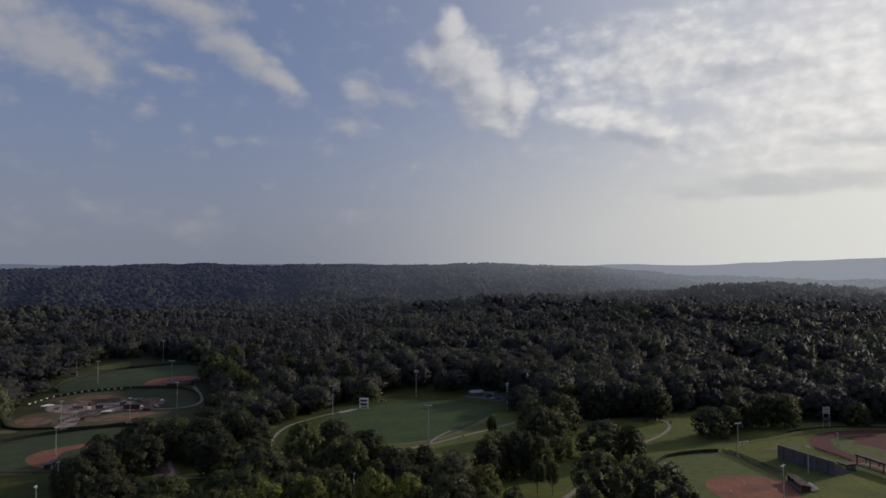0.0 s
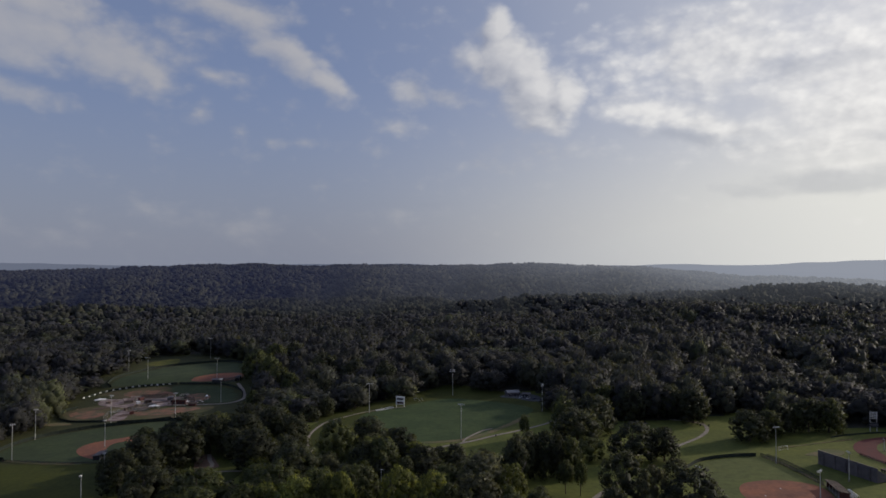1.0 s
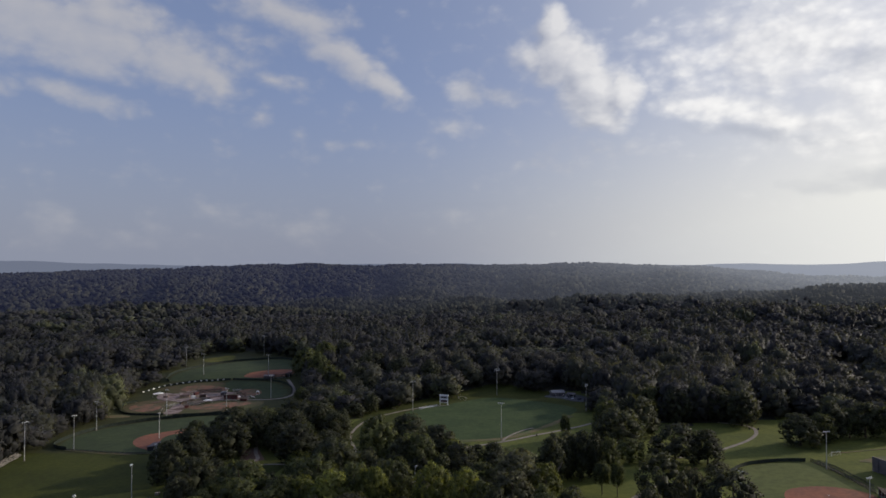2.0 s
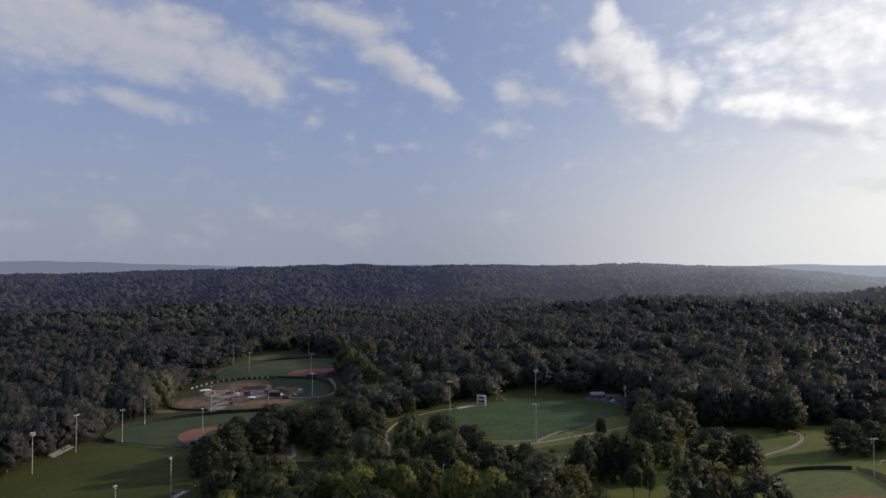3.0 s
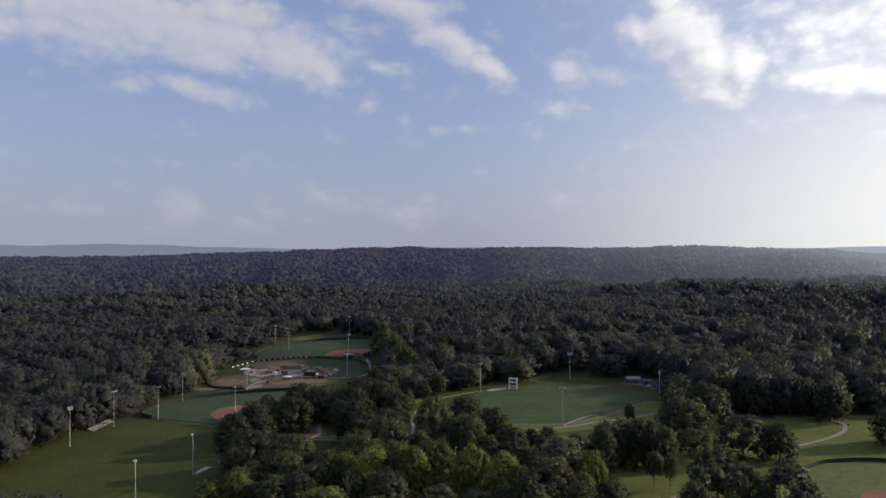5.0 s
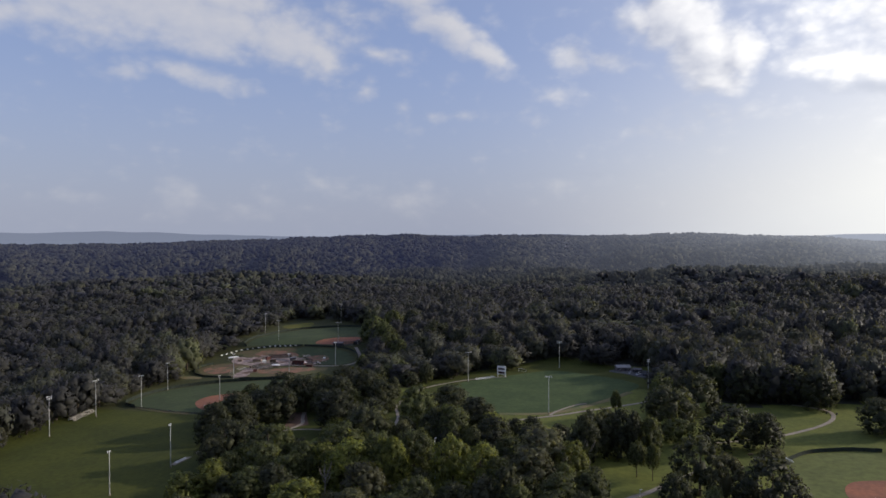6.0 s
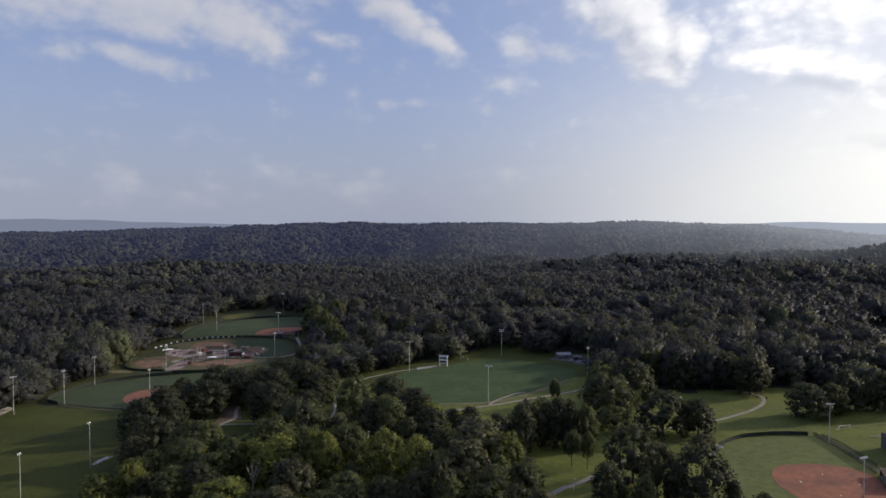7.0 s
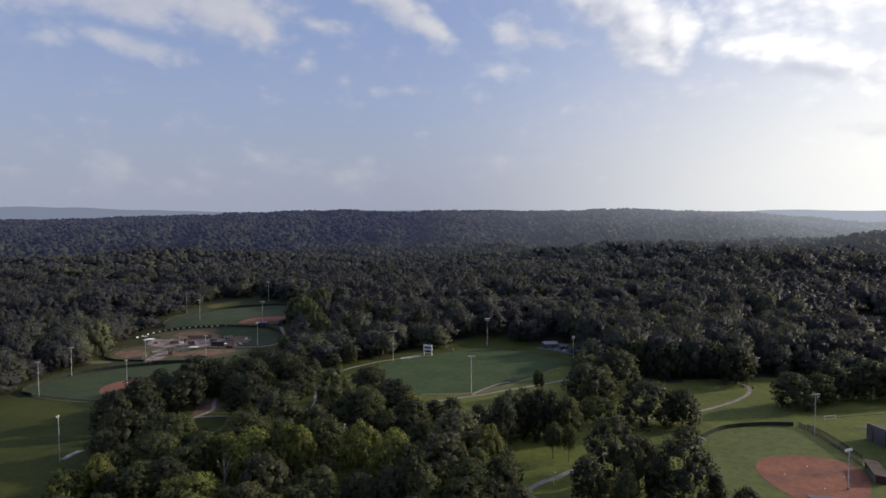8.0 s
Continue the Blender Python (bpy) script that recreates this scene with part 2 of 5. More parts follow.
GRASS = material("meadow_grass", (0.118, 0.127, 0.028), 0.9, 0.55, 0.035, (0.082, 0.094, 0.024), 0.4, bump=0.3, spec=0.12)
TURF = material("field_turf", (0.054, 0.077, 0.029), 0.9, 0.55, 0.05, (0.041, 0.062, 0.024), 0.3, bump=0.2, spec=0.12)
OLIVE_LAWN = material("olive_lawn", (0.049, 0.051, 0.018), 0.9, 0.55, 0.05, (0.035, 0.038, 0.016), 0.4, bump=0.2, spec=0.12)
DULL_TURF = material("dull_field_turf", (0.050, 0.065, 0.029), 0.9, 0.55, 0.05, (0.039, 0.051, 0.025), 0.3, bump=0.2, spec=0.12)
TIRED_TURF = material("tired_turf", (0.071, 0.071, 0.030), 0.9, 0.55, 0.07, (0.094, 0.072, 0.040), 0.4, bump=0.2, spec=0.12)
YELLOW_LAWN = material("yellow_lawn", (0.113, 0.101, 0.022), 0.9, 0.55, 0.06, (0.071, 0.080, 0.018), 0.4, bump=0.2, spec=0.12)
SOFT_TURF = material("softball_turf", (0.104, 0.116, 0.037), 0.9, 0.55, 0.06, (0.089, 0.101, 0.034), 0.3, bump=0.2, spec=0.12)
CLAY = material("orange_clay", (0.235, 0.088, 0.047), 0.95, 0.5, 0.09, (0.160, 0.067, 0.042), 0.5, bump=0.2)
RED_CLAY = material("red_clay", (0.099, 0.018, 0.018), 0.95, 0.5, 0.12, (0.072, 0.016, 0.016), 2.0, bump=0.2)
WORN = material("worn_grass", (0.151, 0.109, 0.055), 0.95, 0.25, 0.1, (0.084, 0.092, 0.034), 1.2, bump=0.2)
DULL_CLAY = material("dull_clay", (0.210, 0.094, 0.060), 0.95, 0.5, 0.11, (0.074, 0.069, 0.035), 0.5, bump=0.2)
BARE = material("bare_earth", (0.105, 0.063, 0.044), 0.95, 0.2, 0.2, (0.084, 0.054, 0.039), 2.0, bump=0.2)
CONCRETE = material("concrete", (0.250, 0.214, 0.176), 0.9, 0.18, 0.3, (0.190, 0.162, 0.134), 3.0, bump=0.2)
PAVING = material("plaza_paving", (0.302, 0.235, 0.210), 0.9, 0.5, 0.22, (0.126, 0.084, 0.077), 0.6, bump=0.2)
ASPHALT = material("asphalt", (0.092, 0.092, 0.097), 0.9, 0.2, 0.3, (0.071, 0.071, 0.076), 4.0, bump=0.2)
STEEL = material("galvanised_steel", (0.52, 0.52, 0.50), 0.5, 0.12, 0.5, fine=4.0, metal=0.35)
LAMP_GREY = material("lamp_housing", (0.62, 0.62, 0.60), 0.45, 0.1, 0.8, fine=5.0)
SCREEN = material("windscreen_fabric", (0.026, 0.036, 0.026), 0.85, 0.25, 0.4, fine=2.0)
MESH = netting("chain_link", (0.10, 0.095, 0.085), 0.62)
RAIL = material("brown_rail", (0.15, 0.115, 0.095), 0.7, 0.2, 0.5, fine=4.0)
TAN_PLANK = material("weathered_plank", (0.36, 0.33, 0.29), 0.7, 0.2, 0.6, fine=4.0)
WHITE = material("white_paint", (0.74, 0.73, 0.70), 0.6, 0.08, 0.4, fine=4.0)
DARK = material("dark_paint", (0.035, 0.036, 0.042), 0.6, 0.2, 0.5, fine=4.0)
BLUE_GREY = material("blue_grey_cladding", (0.132, 0.116, 0.120), 0.6, 0.15, 0.3, fine=3.0)
MAROON = material("maroon_paint", (0.10, 0.030, 0.026), 0.7, 0.2, 0.5, fine=4.0)
ROOF_METAL = material("metal_roofing", (0.22, 0.22, 0.23), 0.45, 0.12, 0.5, fine=3.0, metal=0.3)
ROOF_BROWN = material("brown_shingle", (0.10, 0.070, 0.055), 0.9, 0.25, 0.4, fine=5.0, bump=0.3)
BRICK = material("tan_wall", (0.30, 0.22, 0.17), 0.85, 0.15, 0.4, fine=5.0)
GLASS = material("car_glass", (0.02, 0.022, 0.025), 0.08, 0.1, 0.5, spec=0.6)
RUBBER = material("tyre_rubber", (0.02, 0.02, 0.02), 0.85, 0.1, 2.0)
WOOD = material("bench_wood", (0.24, 0.17, 0.11), 0.75, 0.2, 1.5, fine=8.0)

def haze_glow(name, left, right, low, high, near=0.0, far=0.0):
    """Hills kilometres away: dark green plus haze painted on as emission, paler towards the sun, thicker further off.
    """
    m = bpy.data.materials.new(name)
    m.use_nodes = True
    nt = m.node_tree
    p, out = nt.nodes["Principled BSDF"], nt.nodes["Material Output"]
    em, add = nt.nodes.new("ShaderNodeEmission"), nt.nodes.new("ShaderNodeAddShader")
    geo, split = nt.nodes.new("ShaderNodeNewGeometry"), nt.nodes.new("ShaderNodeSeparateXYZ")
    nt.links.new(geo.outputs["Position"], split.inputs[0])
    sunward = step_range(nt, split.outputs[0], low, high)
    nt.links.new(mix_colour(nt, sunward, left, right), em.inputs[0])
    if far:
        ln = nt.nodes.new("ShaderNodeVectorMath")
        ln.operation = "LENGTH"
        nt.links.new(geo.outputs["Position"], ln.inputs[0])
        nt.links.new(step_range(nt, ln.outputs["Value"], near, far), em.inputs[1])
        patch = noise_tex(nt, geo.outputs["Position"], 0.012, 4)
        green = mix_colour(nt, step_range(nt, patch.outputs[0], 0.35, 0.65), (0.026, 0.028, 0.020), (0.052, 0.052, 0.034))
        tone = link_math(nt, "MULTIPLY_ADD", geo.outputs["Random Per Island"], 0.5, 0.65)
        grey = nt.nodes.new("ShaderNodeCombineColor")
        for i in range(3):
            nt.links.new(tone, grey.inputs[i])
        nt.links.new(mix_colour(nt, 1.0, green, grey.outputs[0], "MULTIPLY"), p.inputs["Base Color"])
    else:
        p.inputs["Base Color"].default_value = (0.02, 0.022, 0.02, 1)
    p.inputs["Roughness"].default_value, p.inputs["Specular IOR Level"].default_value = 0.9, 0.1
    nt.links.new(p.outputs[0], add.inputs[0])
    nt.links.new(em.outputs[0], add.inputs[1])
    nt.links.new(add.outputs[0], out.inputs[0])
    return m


# both glow by themselves: the emission stands in for haze in the air
HAZE_GLOW_HILLS = haze_glow("haze_glow_hills", (0.165, 0.19, 0.265), (0.40, 0.43, 0.50), -1200.0, 2600.0)
HAZE_GLOW_WOODS = haze_glow("haze_glow_woods", (0.015, 0.018, 0.046), (0.27, 0.29, 0.33), -900.0, 1700.0, 1080.0, 2900.0)



# ---- building helpers ----
def smooth(u, lo, hi):
    u = min(1.0, max(0.0, (u - lo) / (hi - lo)))
    return u * u * (3 - 2 * u)


RIDGE_AZ = [-80, -51, -45, -42, -40, -36, -31, -24.5, -20, -15, -10, -5, 0, 4, 8, 12, 16, 22, 28, 36, 80]
RIDGE_TOP = [56, 58, 66, 60, 66, 78, 84, 100, 108, 99, 106, 102, 108, 112, 104, 94, 74, 50, 40, 40, 50]


def ground_z(x, y):
    """Height of the ground: it falls to the west, steps up behind the far ball field, and rises to wooded ridges."""
    z = 0.032 * min(330.0, max(-420.0, x)) + 10 * smooth(y, 600, 690)
    d = math.hypot(x, y)
    if d > 720:
        a = math.degrees(math.atan2(x, y))
        top = float(np.interp(a, RIDGE_AZ, RIDGE_TOP))
        roll = noise.noise(Vector((x / 420, y / 300, 0.3))) * 22 + noise.noise(Vector((x / 190, y / 150, 3.3))) * 10
        near = 720 + 240 * smooth(-x, 60, 220)
        z += roll * smooth(d, near, near + 450)
        # spurs and hollows up to the ridge
        bend = 260 * noise.noise(Vector((a / 9, 0.4, 6.1))) + 120 * noise.noise(Vector((a / 3.1, 2.4, 6.1)))
        west = smooth(-a, 10, 30)
        z += 12 * west * smooth(d, 1150, 1400) * (1 - smooth(d, 1450, 1650))
        z -= (4 + 26 * west) * smooth(d, 1480, 1850) * (1 - smooth(d, 1950 + bend, 2350 + bend))
        z += (top - 12 - z) * smooth(d, 1950 + bend, 2750 + bend)
        z += 12 * smooth(d, 2850, 3300) + 9 * noise.noise(Vector((x / 160, y / 160, 8.8))) * smooth(d, 2300, 2900)
        z -= 70 * smooth(d, 3400, 4200)
        z += 18 * math.exp(-((x - 690) ** 2 + (y - 1560) ** 2) / (2 * 190 ** 2))
        z += 20 * math.exp(-((x - 980) ** 2 + (y - 1650) ** 2) / (2 * 260 ** 2))
    return z


def obj(name, bm, mat, parent=None, label=""):
    me = bpy.data.meshes.new(name)
    bm.to_mesh(me)
    bm.free()
    for m in (mat if isinstance(mat, (list, tuple)) else [mat]):
        me.materials.append(m)
    ob = new(name, me)
    ob.parent = parent
    if label:
        ob["label"] = label
    return ob


def part(name, bm, mat, parent, label=""):
    return obj(name, bm, mat, parent, label)


def share(name, ob, parent, m):
    """Another part on the mesh of ob."""
    o = new(name, ob.data)
    o.parent, o.matrix_basis = parent, m
    return o


def thing(name, label, category, m=None, group="", kind=""):
    e = new(name)
    e.empty_display_size = 0.5
    if m is not None:
        e.matrix_basis = m
    return tagged(e, label, category, group, kind)


def spot(x, y, turn=0.0, lift=0.0):
    return pose(x, y, ground_z(x, y) + lift, 0, 0, turn)


def box(bm, x, y, z, sx, sy, sz, rz=0.0, bevel=0.0):
    """A box standing with its base centre at x, y, z."""
    r = bmesh.ops.create_cube(bm, size=1, matrix=Matrix.Translation((x, y, z + sz / 2)) @ Matrix.Rotation(rz, 4, "Z") @ Matrix.Diagonal((sx, sy, sz, 1)))
    if bevel:
        edges = list({e for v in r["verts"] for e in v.link_edges})
        bmesh.ops.bevel(bm, geom=edges, offset=bevel, segments=1, affect="EDGES")
    return bm


def boxed(x, y, z, sx, sy, sz, rz=0.0, bevel=0.0):
    return box(bmesh.new(), x, y, z, sx, sy, sz, rz, bevel)


def rod(bm, a, b, r0, r1, seg=8):
    a, b = Vector(a), Vector(b)
    d = b - a
    m = Matrix.Translation((a + b) / 2) @ d.to_track_quat("Z", "Y").to_matrix().to_4x4()
    bmesh.ops.create_cone(bm, cap_ends=True, segments=seg, radius1=r0, radius2=r1, depth=d.length, matrix=m)
    return bm


def curve_through(pts, closed, steps=6):
    """Points on a smooth line through pts."""
    n, out = len(pts), []
    for i in range(n if closed else n - 1):
        if closed:
            p = [pts[(i + k) % n] for k in (-1, 0, 1, 2)]
        else:
            p = [pts[max(0, min(n - 1, i + k))] for k in (-1, 0, 1, 2)]
        for s in range(steps):
            u = s / steps
            q = []
            for c in (0, 1):
                a, b, d, e = (v[c] for v in p)
                q.append(0.5 * (2 * b + (d - a) * u + (2 * a - 5 * b + 4 * d - e) * u * u + (3 * b - a - 3 * d + e) * u ** 3))
            out.append(tuple(q))
    if not closed:
        out.append(tuple(pts[-1]))
    return out


def drape(name, outline, lift, mat, parent=None, label=""):
    """A thin sheet with edges, laid over the ground inside an outline, lift metres above it."""
    bm = bmesh.new()
    face = bm.faces.new([bm.verts.new((x, y, 0)) for x, y in outline])
    if face.normal.z < 0 or face.calc_area() and sum((a[0] * b[1] - b[0] * a[1]) for a, b in zip(outline, outline[1:] + outline[:1])) < 0:
        face.normal_flip()
    xs, ys = [p[0] for p in outline], [p[1] for p in outline]
    for lo, hi, co, no in ((min(xs), max(xs), 0, (1, 0, 0)), (min(ys), max(ys), 1, (0, 1, 0))):
        v = math.ceil(lo / 10) * 10
        while v < hi:
            plane = (v, 0, 0) if co == 0 else (0, v, 0)
            bmesh.ops.bisect_plane(bm, geom=bm.verts[:] + bm.edges[:] + bm.faces[:], plane_co=plane, plane_no=no)
            v += 10
    rim = bmesh.ops.extrude_edge_only(bm, edges=[e for e in bm.edges if e.is_boundary])
    low = {v for v in rim["geom"] if isinstance(v, bmesh.types.BMVert)}
    for v in bm.verts:
        v.co.z = ground_z(v.co.x, v.co.y) + (-0.1 if v in low else lift)
    return obj(name, bm, mat, parent, label)


def ribbon(name, pts, width, lift, mat, parent=None, label=""):
    line = curve_through(pts, False, 8)
    left, right = [], []
    for i, p in enumerate(line):
        a, b = line[max(0, i - 1)], line[min(len(line) - 1, i + 1)]
        d = Vector((b[0] - a[0], b[1] - a[1])).normalized() * width / 2
        left.append((p[0] - d.y, p[1] + d.x))
        right.append((p[0] + d.y, p[1] - d.x))
    bm = bmesh.new()
    rows = []
    for l, r in zip(left, right):
        zl, zr = ground_z(*l), ground_z(*r)
        rows.append([bm.verts.new((*l, zl - 0.1)), bm.verts.new((*l, zl + lift)), bm.verts.new((*r, zr + lift)), bm.verts.new((*r, zr - 0.1))])
    for a, b in zip(rows, rows[1:]):
        for k in range(3):
            bm.faces.new((a[k], a[k + 1], b[k + 1], b[k]))
    bmesh.ops.recalc_face_normals(bm, faces=bm.faces)
    return obj(name, bm, mat, parent, label)


def inside(x, y, poly):
    hit, j = False, len(poly) - 1
    for i in range(len(poly)):
        (xi, yi), (xj, yj) = poly[i], poly[j]
        if (yi > y) != (yj > y) and x < (xj - xi) * (y - yi) / (yj - yi) + xi:
            hit = not hit
        j = i
    return hit


def resample(pts, step):
    out, left = [pts[0]], step
    for a, b in zip(pts, pts[1:]):
        d = math.hypot(b[0] - a[0], b[1] - a[1])
        at = 0.0
        while d - at >= left:
            at += left
            out.append((a[0] + (b[0] - a[0]) * at / d, a[1] + (b[1] - a[1]) * at / d))
            left = step
        left -= d - at
    return out


# ---- the ground ----
def graded(lo, hi, fine_lo, fine_hi, fine, grow=1.18):
    v = list(np.arange(fine_lo, fine_hi + 0.1, fine))
    s, x = fine, fine_hi
    while x < hi:
        s *= grow
        s = min(s, 130)
        x += s
        v.append(x)
    s, x = fine, fine_lo
    while x > lo:
        s *= grow
        s = min(s, 130)
        x -= s
        v.insert(0, x)
    return v


def build_ground():
    xs, ys = graded(-4700, 4700, -460, 360, 10), graded(-900, 4700, 180, 960, 10)
    verts = [(x, y, ground_z(x, y)) for y in ys for x in xs]
    n = len(xs)
    faces = [(j * n + i, j * n + i + 1, (j + 1) * n + i + 1, (j + 1) * n + i) for j in range(len(ys) - 1) for i in range(n - 1)]
    me = bpy.data.meshes.new("ground")
    me.from_pydata(verts, [], faces)
    me.materials.append(GRASS)
    me.polygons.foreach_set("use_smooth", [True] * len(faces))
    return tagged(new("ground", me), "mown green park grass running on under the woods", "ground", kind="structure")


ground = build_ground()

# ---- ball fields, paths ----
LAWN = [(-330, 280), (-328, 331), (-332, 367), (-338, 394), (-340, 423), (-342, 460), (-340, 510), (-352, 545), (-335, 590), (-230, 580), (-190, 560), (-180, 500), (-195, 460), (-180, 400), (-160, 340), (-140, 280), (-130, 200), (-330, 200)]


def paving(name, ob, label):
    ob.name = name
    tagged(ob, label, name, kind="structure")


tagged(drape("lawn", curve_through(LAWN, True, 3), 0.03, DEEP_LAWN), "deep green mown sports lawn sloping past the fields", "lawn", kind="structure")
FIELD_A = [(-300, 406), (-313, 420), (-317, 443), (-312, 463), (-299, 481), (-281, 494), (-249, 509), (-215, 500), (-200, 470), (-205, 430), (-222, 404), (-237, 399), (-264, 400)]
A_DIRT = [(-254, 416), (-265, 430), (-266, 444), (-259, 453), (-247, 463), (-234, 466), (-222, 458), (-216, 440), (-222, 420), (-238, 408)]
FIELD_2 = [(-345, 536), (-352, 552), (-345, 572), (-326, 582), (-305, 566), (-294, 540), (-294, 514), (-320, 515)]
DIRT_2 = [(-334, 531), (-345, 546), (-336, 556), (-322, 553), (-311, 538), (-316, 524)]
FIELD_3 = [(-278, 507), (-256, 514), (-240, 530), (-226, 552), (-232, 571), (-252, 574), (-280, 556), (-292, 530)]
DIRT_3 = [(-294, 540), (-284, 553), (-262, 566), (-244, 568), (-238, 556), (-250, 540), (-270, 534)]
FIELD_4 = [(-300, 646), (-273, 645), (-254, 641), (-238, 631), (-227, 617), (-222, 602), (-225, 584), (-254, 590), (-280, 612), (-298, 628)]
DIRT_4 = [(-277, 611), (-268, 622), (-255, 618), (-249, 603), (-257, 592)]
FIELD_6 = [(-350, 611), (-366, 618), (-362, 628), (-352, 634), (-334, 641), (-310, 643), (-296, 634), (-288, 618), (-318, 608)]
DIRT_6 = [(-343, 623), (-335, 633), (-316, 634), (-295, 626), (-290, 615), (-320, 610)]
FIELD_5 = [(-362, 648), (-371, 654), (-374, 673), (-370, 706), (-357, 745), (-331, 765), (-302, 774), (-274, 756), (-248, 715), (-240, 675), (-252, 652), (-300, 655)]
DIRT_5 = [(-290, 659), (-292, 674), (-277, 688), (-258, 692), (-244, 680), (-244, 666), (-262, 658)]


def ball_field(label, turf, dirt, turf_mat=TURF, dirt_mat=CLAY):
    f = thing("ball_field", label, "ball field", group="ball fields")
    drape("turf", curve_through(turf, True), 0.07, turf_mat, f)
    drape("infield_dirt", curve_through(dirt, True), 0.12, dirt_mat, f, "orange clay infield")
    return f


paving("lawn", drape("lawn", [(-334, 396), (-340, 423), (-346, 460), (-354, 510), (-372, 560), (-392, 605), (-400, 660), (-410, 710), (-426, 760), (-444, 815), (-410, 862), (-366, 864), (-322, 830), (-290, 800), (-250, 768), (-224, 706), (-212, 660), (-196, 620), (-186, 585), (-182, 545), (-200, 500), (-198, 470), (-204, 430), (-222, 399)], 0.05, OLIVE_LAWN), "dull olive lawn between the ball fields and the woods")
turf_field = ball_field("green artificial turf ball field with an orange clay infield", FIELD_A, A_DIRT, DULL_TURF)
drape("inner_turf", curve_through([(-240, 418), (-245, 430), (-248, 443), (-243, 450), (-232, 450), (-224, 440), (-228, 424)], True), 0.17, DULL_TURF, turf_field, "green turf diamond inside the clay")
paving("lawn", drape("lawn", curve_through([(-403, 779), (-395, 800), (-383, 820), (-370, 800), (-362, 768), (-380, 756)], True), 0.08, YELLOW_LAWN), "yellowish lawn behind the far ball field")
ball_field("small worn ball field with a sandy brown infield", FIELD_2, DIRT_2, TIRED_TURF, DULL_CLAY)
ball_field("small ball field beside the plaza with an orange-brown infield", FIELD_3, DIRT_3, TIRED_TURF, DULL_CLAY)
ball_field("small green ball field with a faded brown infield", FIELD_4, DIRT_4, DULL_TURF, DULL_CLAY)
ball_field("small ball field almost all worn brown dirt", FIELD_6, DIRT_6, TIRED_TURF, DULL_CLAY)
ball_field("large green ball field at the wood's edge with red infield", FIELD_5, DIRT_5, DULL_TURF)

SOFT = [(118, 376), (126, 385), (136, 391), (150, 394.5), (163, 395), (167, 383), (170, 362), (172.5, 343), (171, 322), (160, 304), (140, 298), (122, 300), (115, 318), (115, 345)]
SOFT_DIRT = [(132, 340), (136, 348), (142, 352), (152, 354.5), (162, 352.5), (171, 345), (172, 332), (166, 314), (154, 302), (142, 304), (134, 317), (131, 329)]
soft = ball_field("bright green softball field with a wide orange clay infield", SOFT, SOFT_DIRT, SOFT_TURF)
for bx, by in ((141, 331), (152, 341), (163, 331), (152, 318)):
    part("base", boxed(bx, by, ground_z(bx, by) + 0.1, 0.45, 0.45, 0.1, 0.7), WHITE, soft, "white base")

stadium = thing("ball_field", "baseball field with a dark red clay track round green grass", "ball field", group="ball fields")
TRACK = [(226, 366), (223, 383), (220, 398), (224, 414), (234, 427), (249, 435), (268, 437), (290, 434), (320, 422), (345, 395), (345, 350), (310, 320), (260, 315), (232, 330)]
INNER = [(236, 366), (232, 386), (233, 403), (238, 415), (245, 422), (256, 427), (280, 426), (308, 416), (332, 392), (332, 355), (305, 330), (262, 325), (240, 340)]
drape("turf", curve_through(TRACK, True), 0.07, RED_CLAY, stadium, "dark red clay warning track")
drape("inner_turf", curve_through(INNER, True), 0.12, SOFT_TURF, stadium, "green grass infield and outfield")
drape("infield_dirt", curve_through([(247, 407), (251, 412), (248, 417), (255, 421), (262, 423), (282, 421), (292, 408), (284, 394), (268, 386), (258, 390), (252, 400)], True), 0.17, RED_CLAY, stadium, "dark red clay infield")

SOCCER = [(-89, 527), (-78, 540), (-64, 553), (-41, 575), (-28, 583), (-12, 579), (22, 560), (42, 540), (40, 520), (22, 484), (2, 455), (-12, 441), (-34, 434), (-52, 440), (-72, 470), (-90, 505)]
pitch = thing("soccer_pitch", "flat green soccer pitch of worn mown turf", "sports pitch")
drape("turf", curve_through(SOCCER, True), 0.07, TURF, pitch)
cx, cy = -24, 510
# darker sheet: shade at the wood's edge put into the lawn colour
paving("lawn", drape("lawn", curve_through([(cx + (x - cx) * 1.38, cy + (y - cy) * 1.7) for x, y in SOCCER if y > 500], True), 0.035, DEEP_LAWN), "deep green lawn behind the pitch, colour darkened for shade")
ribbon("worn_edge", [(-40, 436), (-12, 441), (2, 453), (22, 481), (38, 512)], 5, 0.10, WORN, pitch, "worn brown strip along the touchline")

paving("pavement", drape("pavement", curve_through([(-340, 580), (-352, 606), (-330, 606), (-284, 612), (-262, 596), (-250, 583), (-262, 578), (-285, 566), (-292, 548), (-284, 520), (-295, 516), (-304, 545), (-310, 566)], True, 4), 0.16, PAVING), "patchy brown and grey concrete plaza between ball fields")
paving("pavement", ribbon("pavement", [(-258, 577), (-240, 576), (-226, 578), (-217, 586), (-216, 604), (-226, 628), (-240, 650)], 3.0, 0.2, CONCRETE), "pale concrete walk round the small ball field")
paving("pavement", ribbon("pavement", [(-96, 396), (-101, 415), (-111, 438), (-116, 465), (-114, 497), (-101, 520), (-88, 535), (-70, 547), (-60, 552)], 1.9, 0.2, CONCRETE), "pale concrete park path curving by the pitch")
paving("pavement", ribbon("pavement", [(-30, 420), (-18, 428), (-3, 438.5), (12, 452), (26, 463), (46, 481), (62, 500)], 2.4, 0.2, CONCRETE), "pale gravel path along the edge of the pitch")
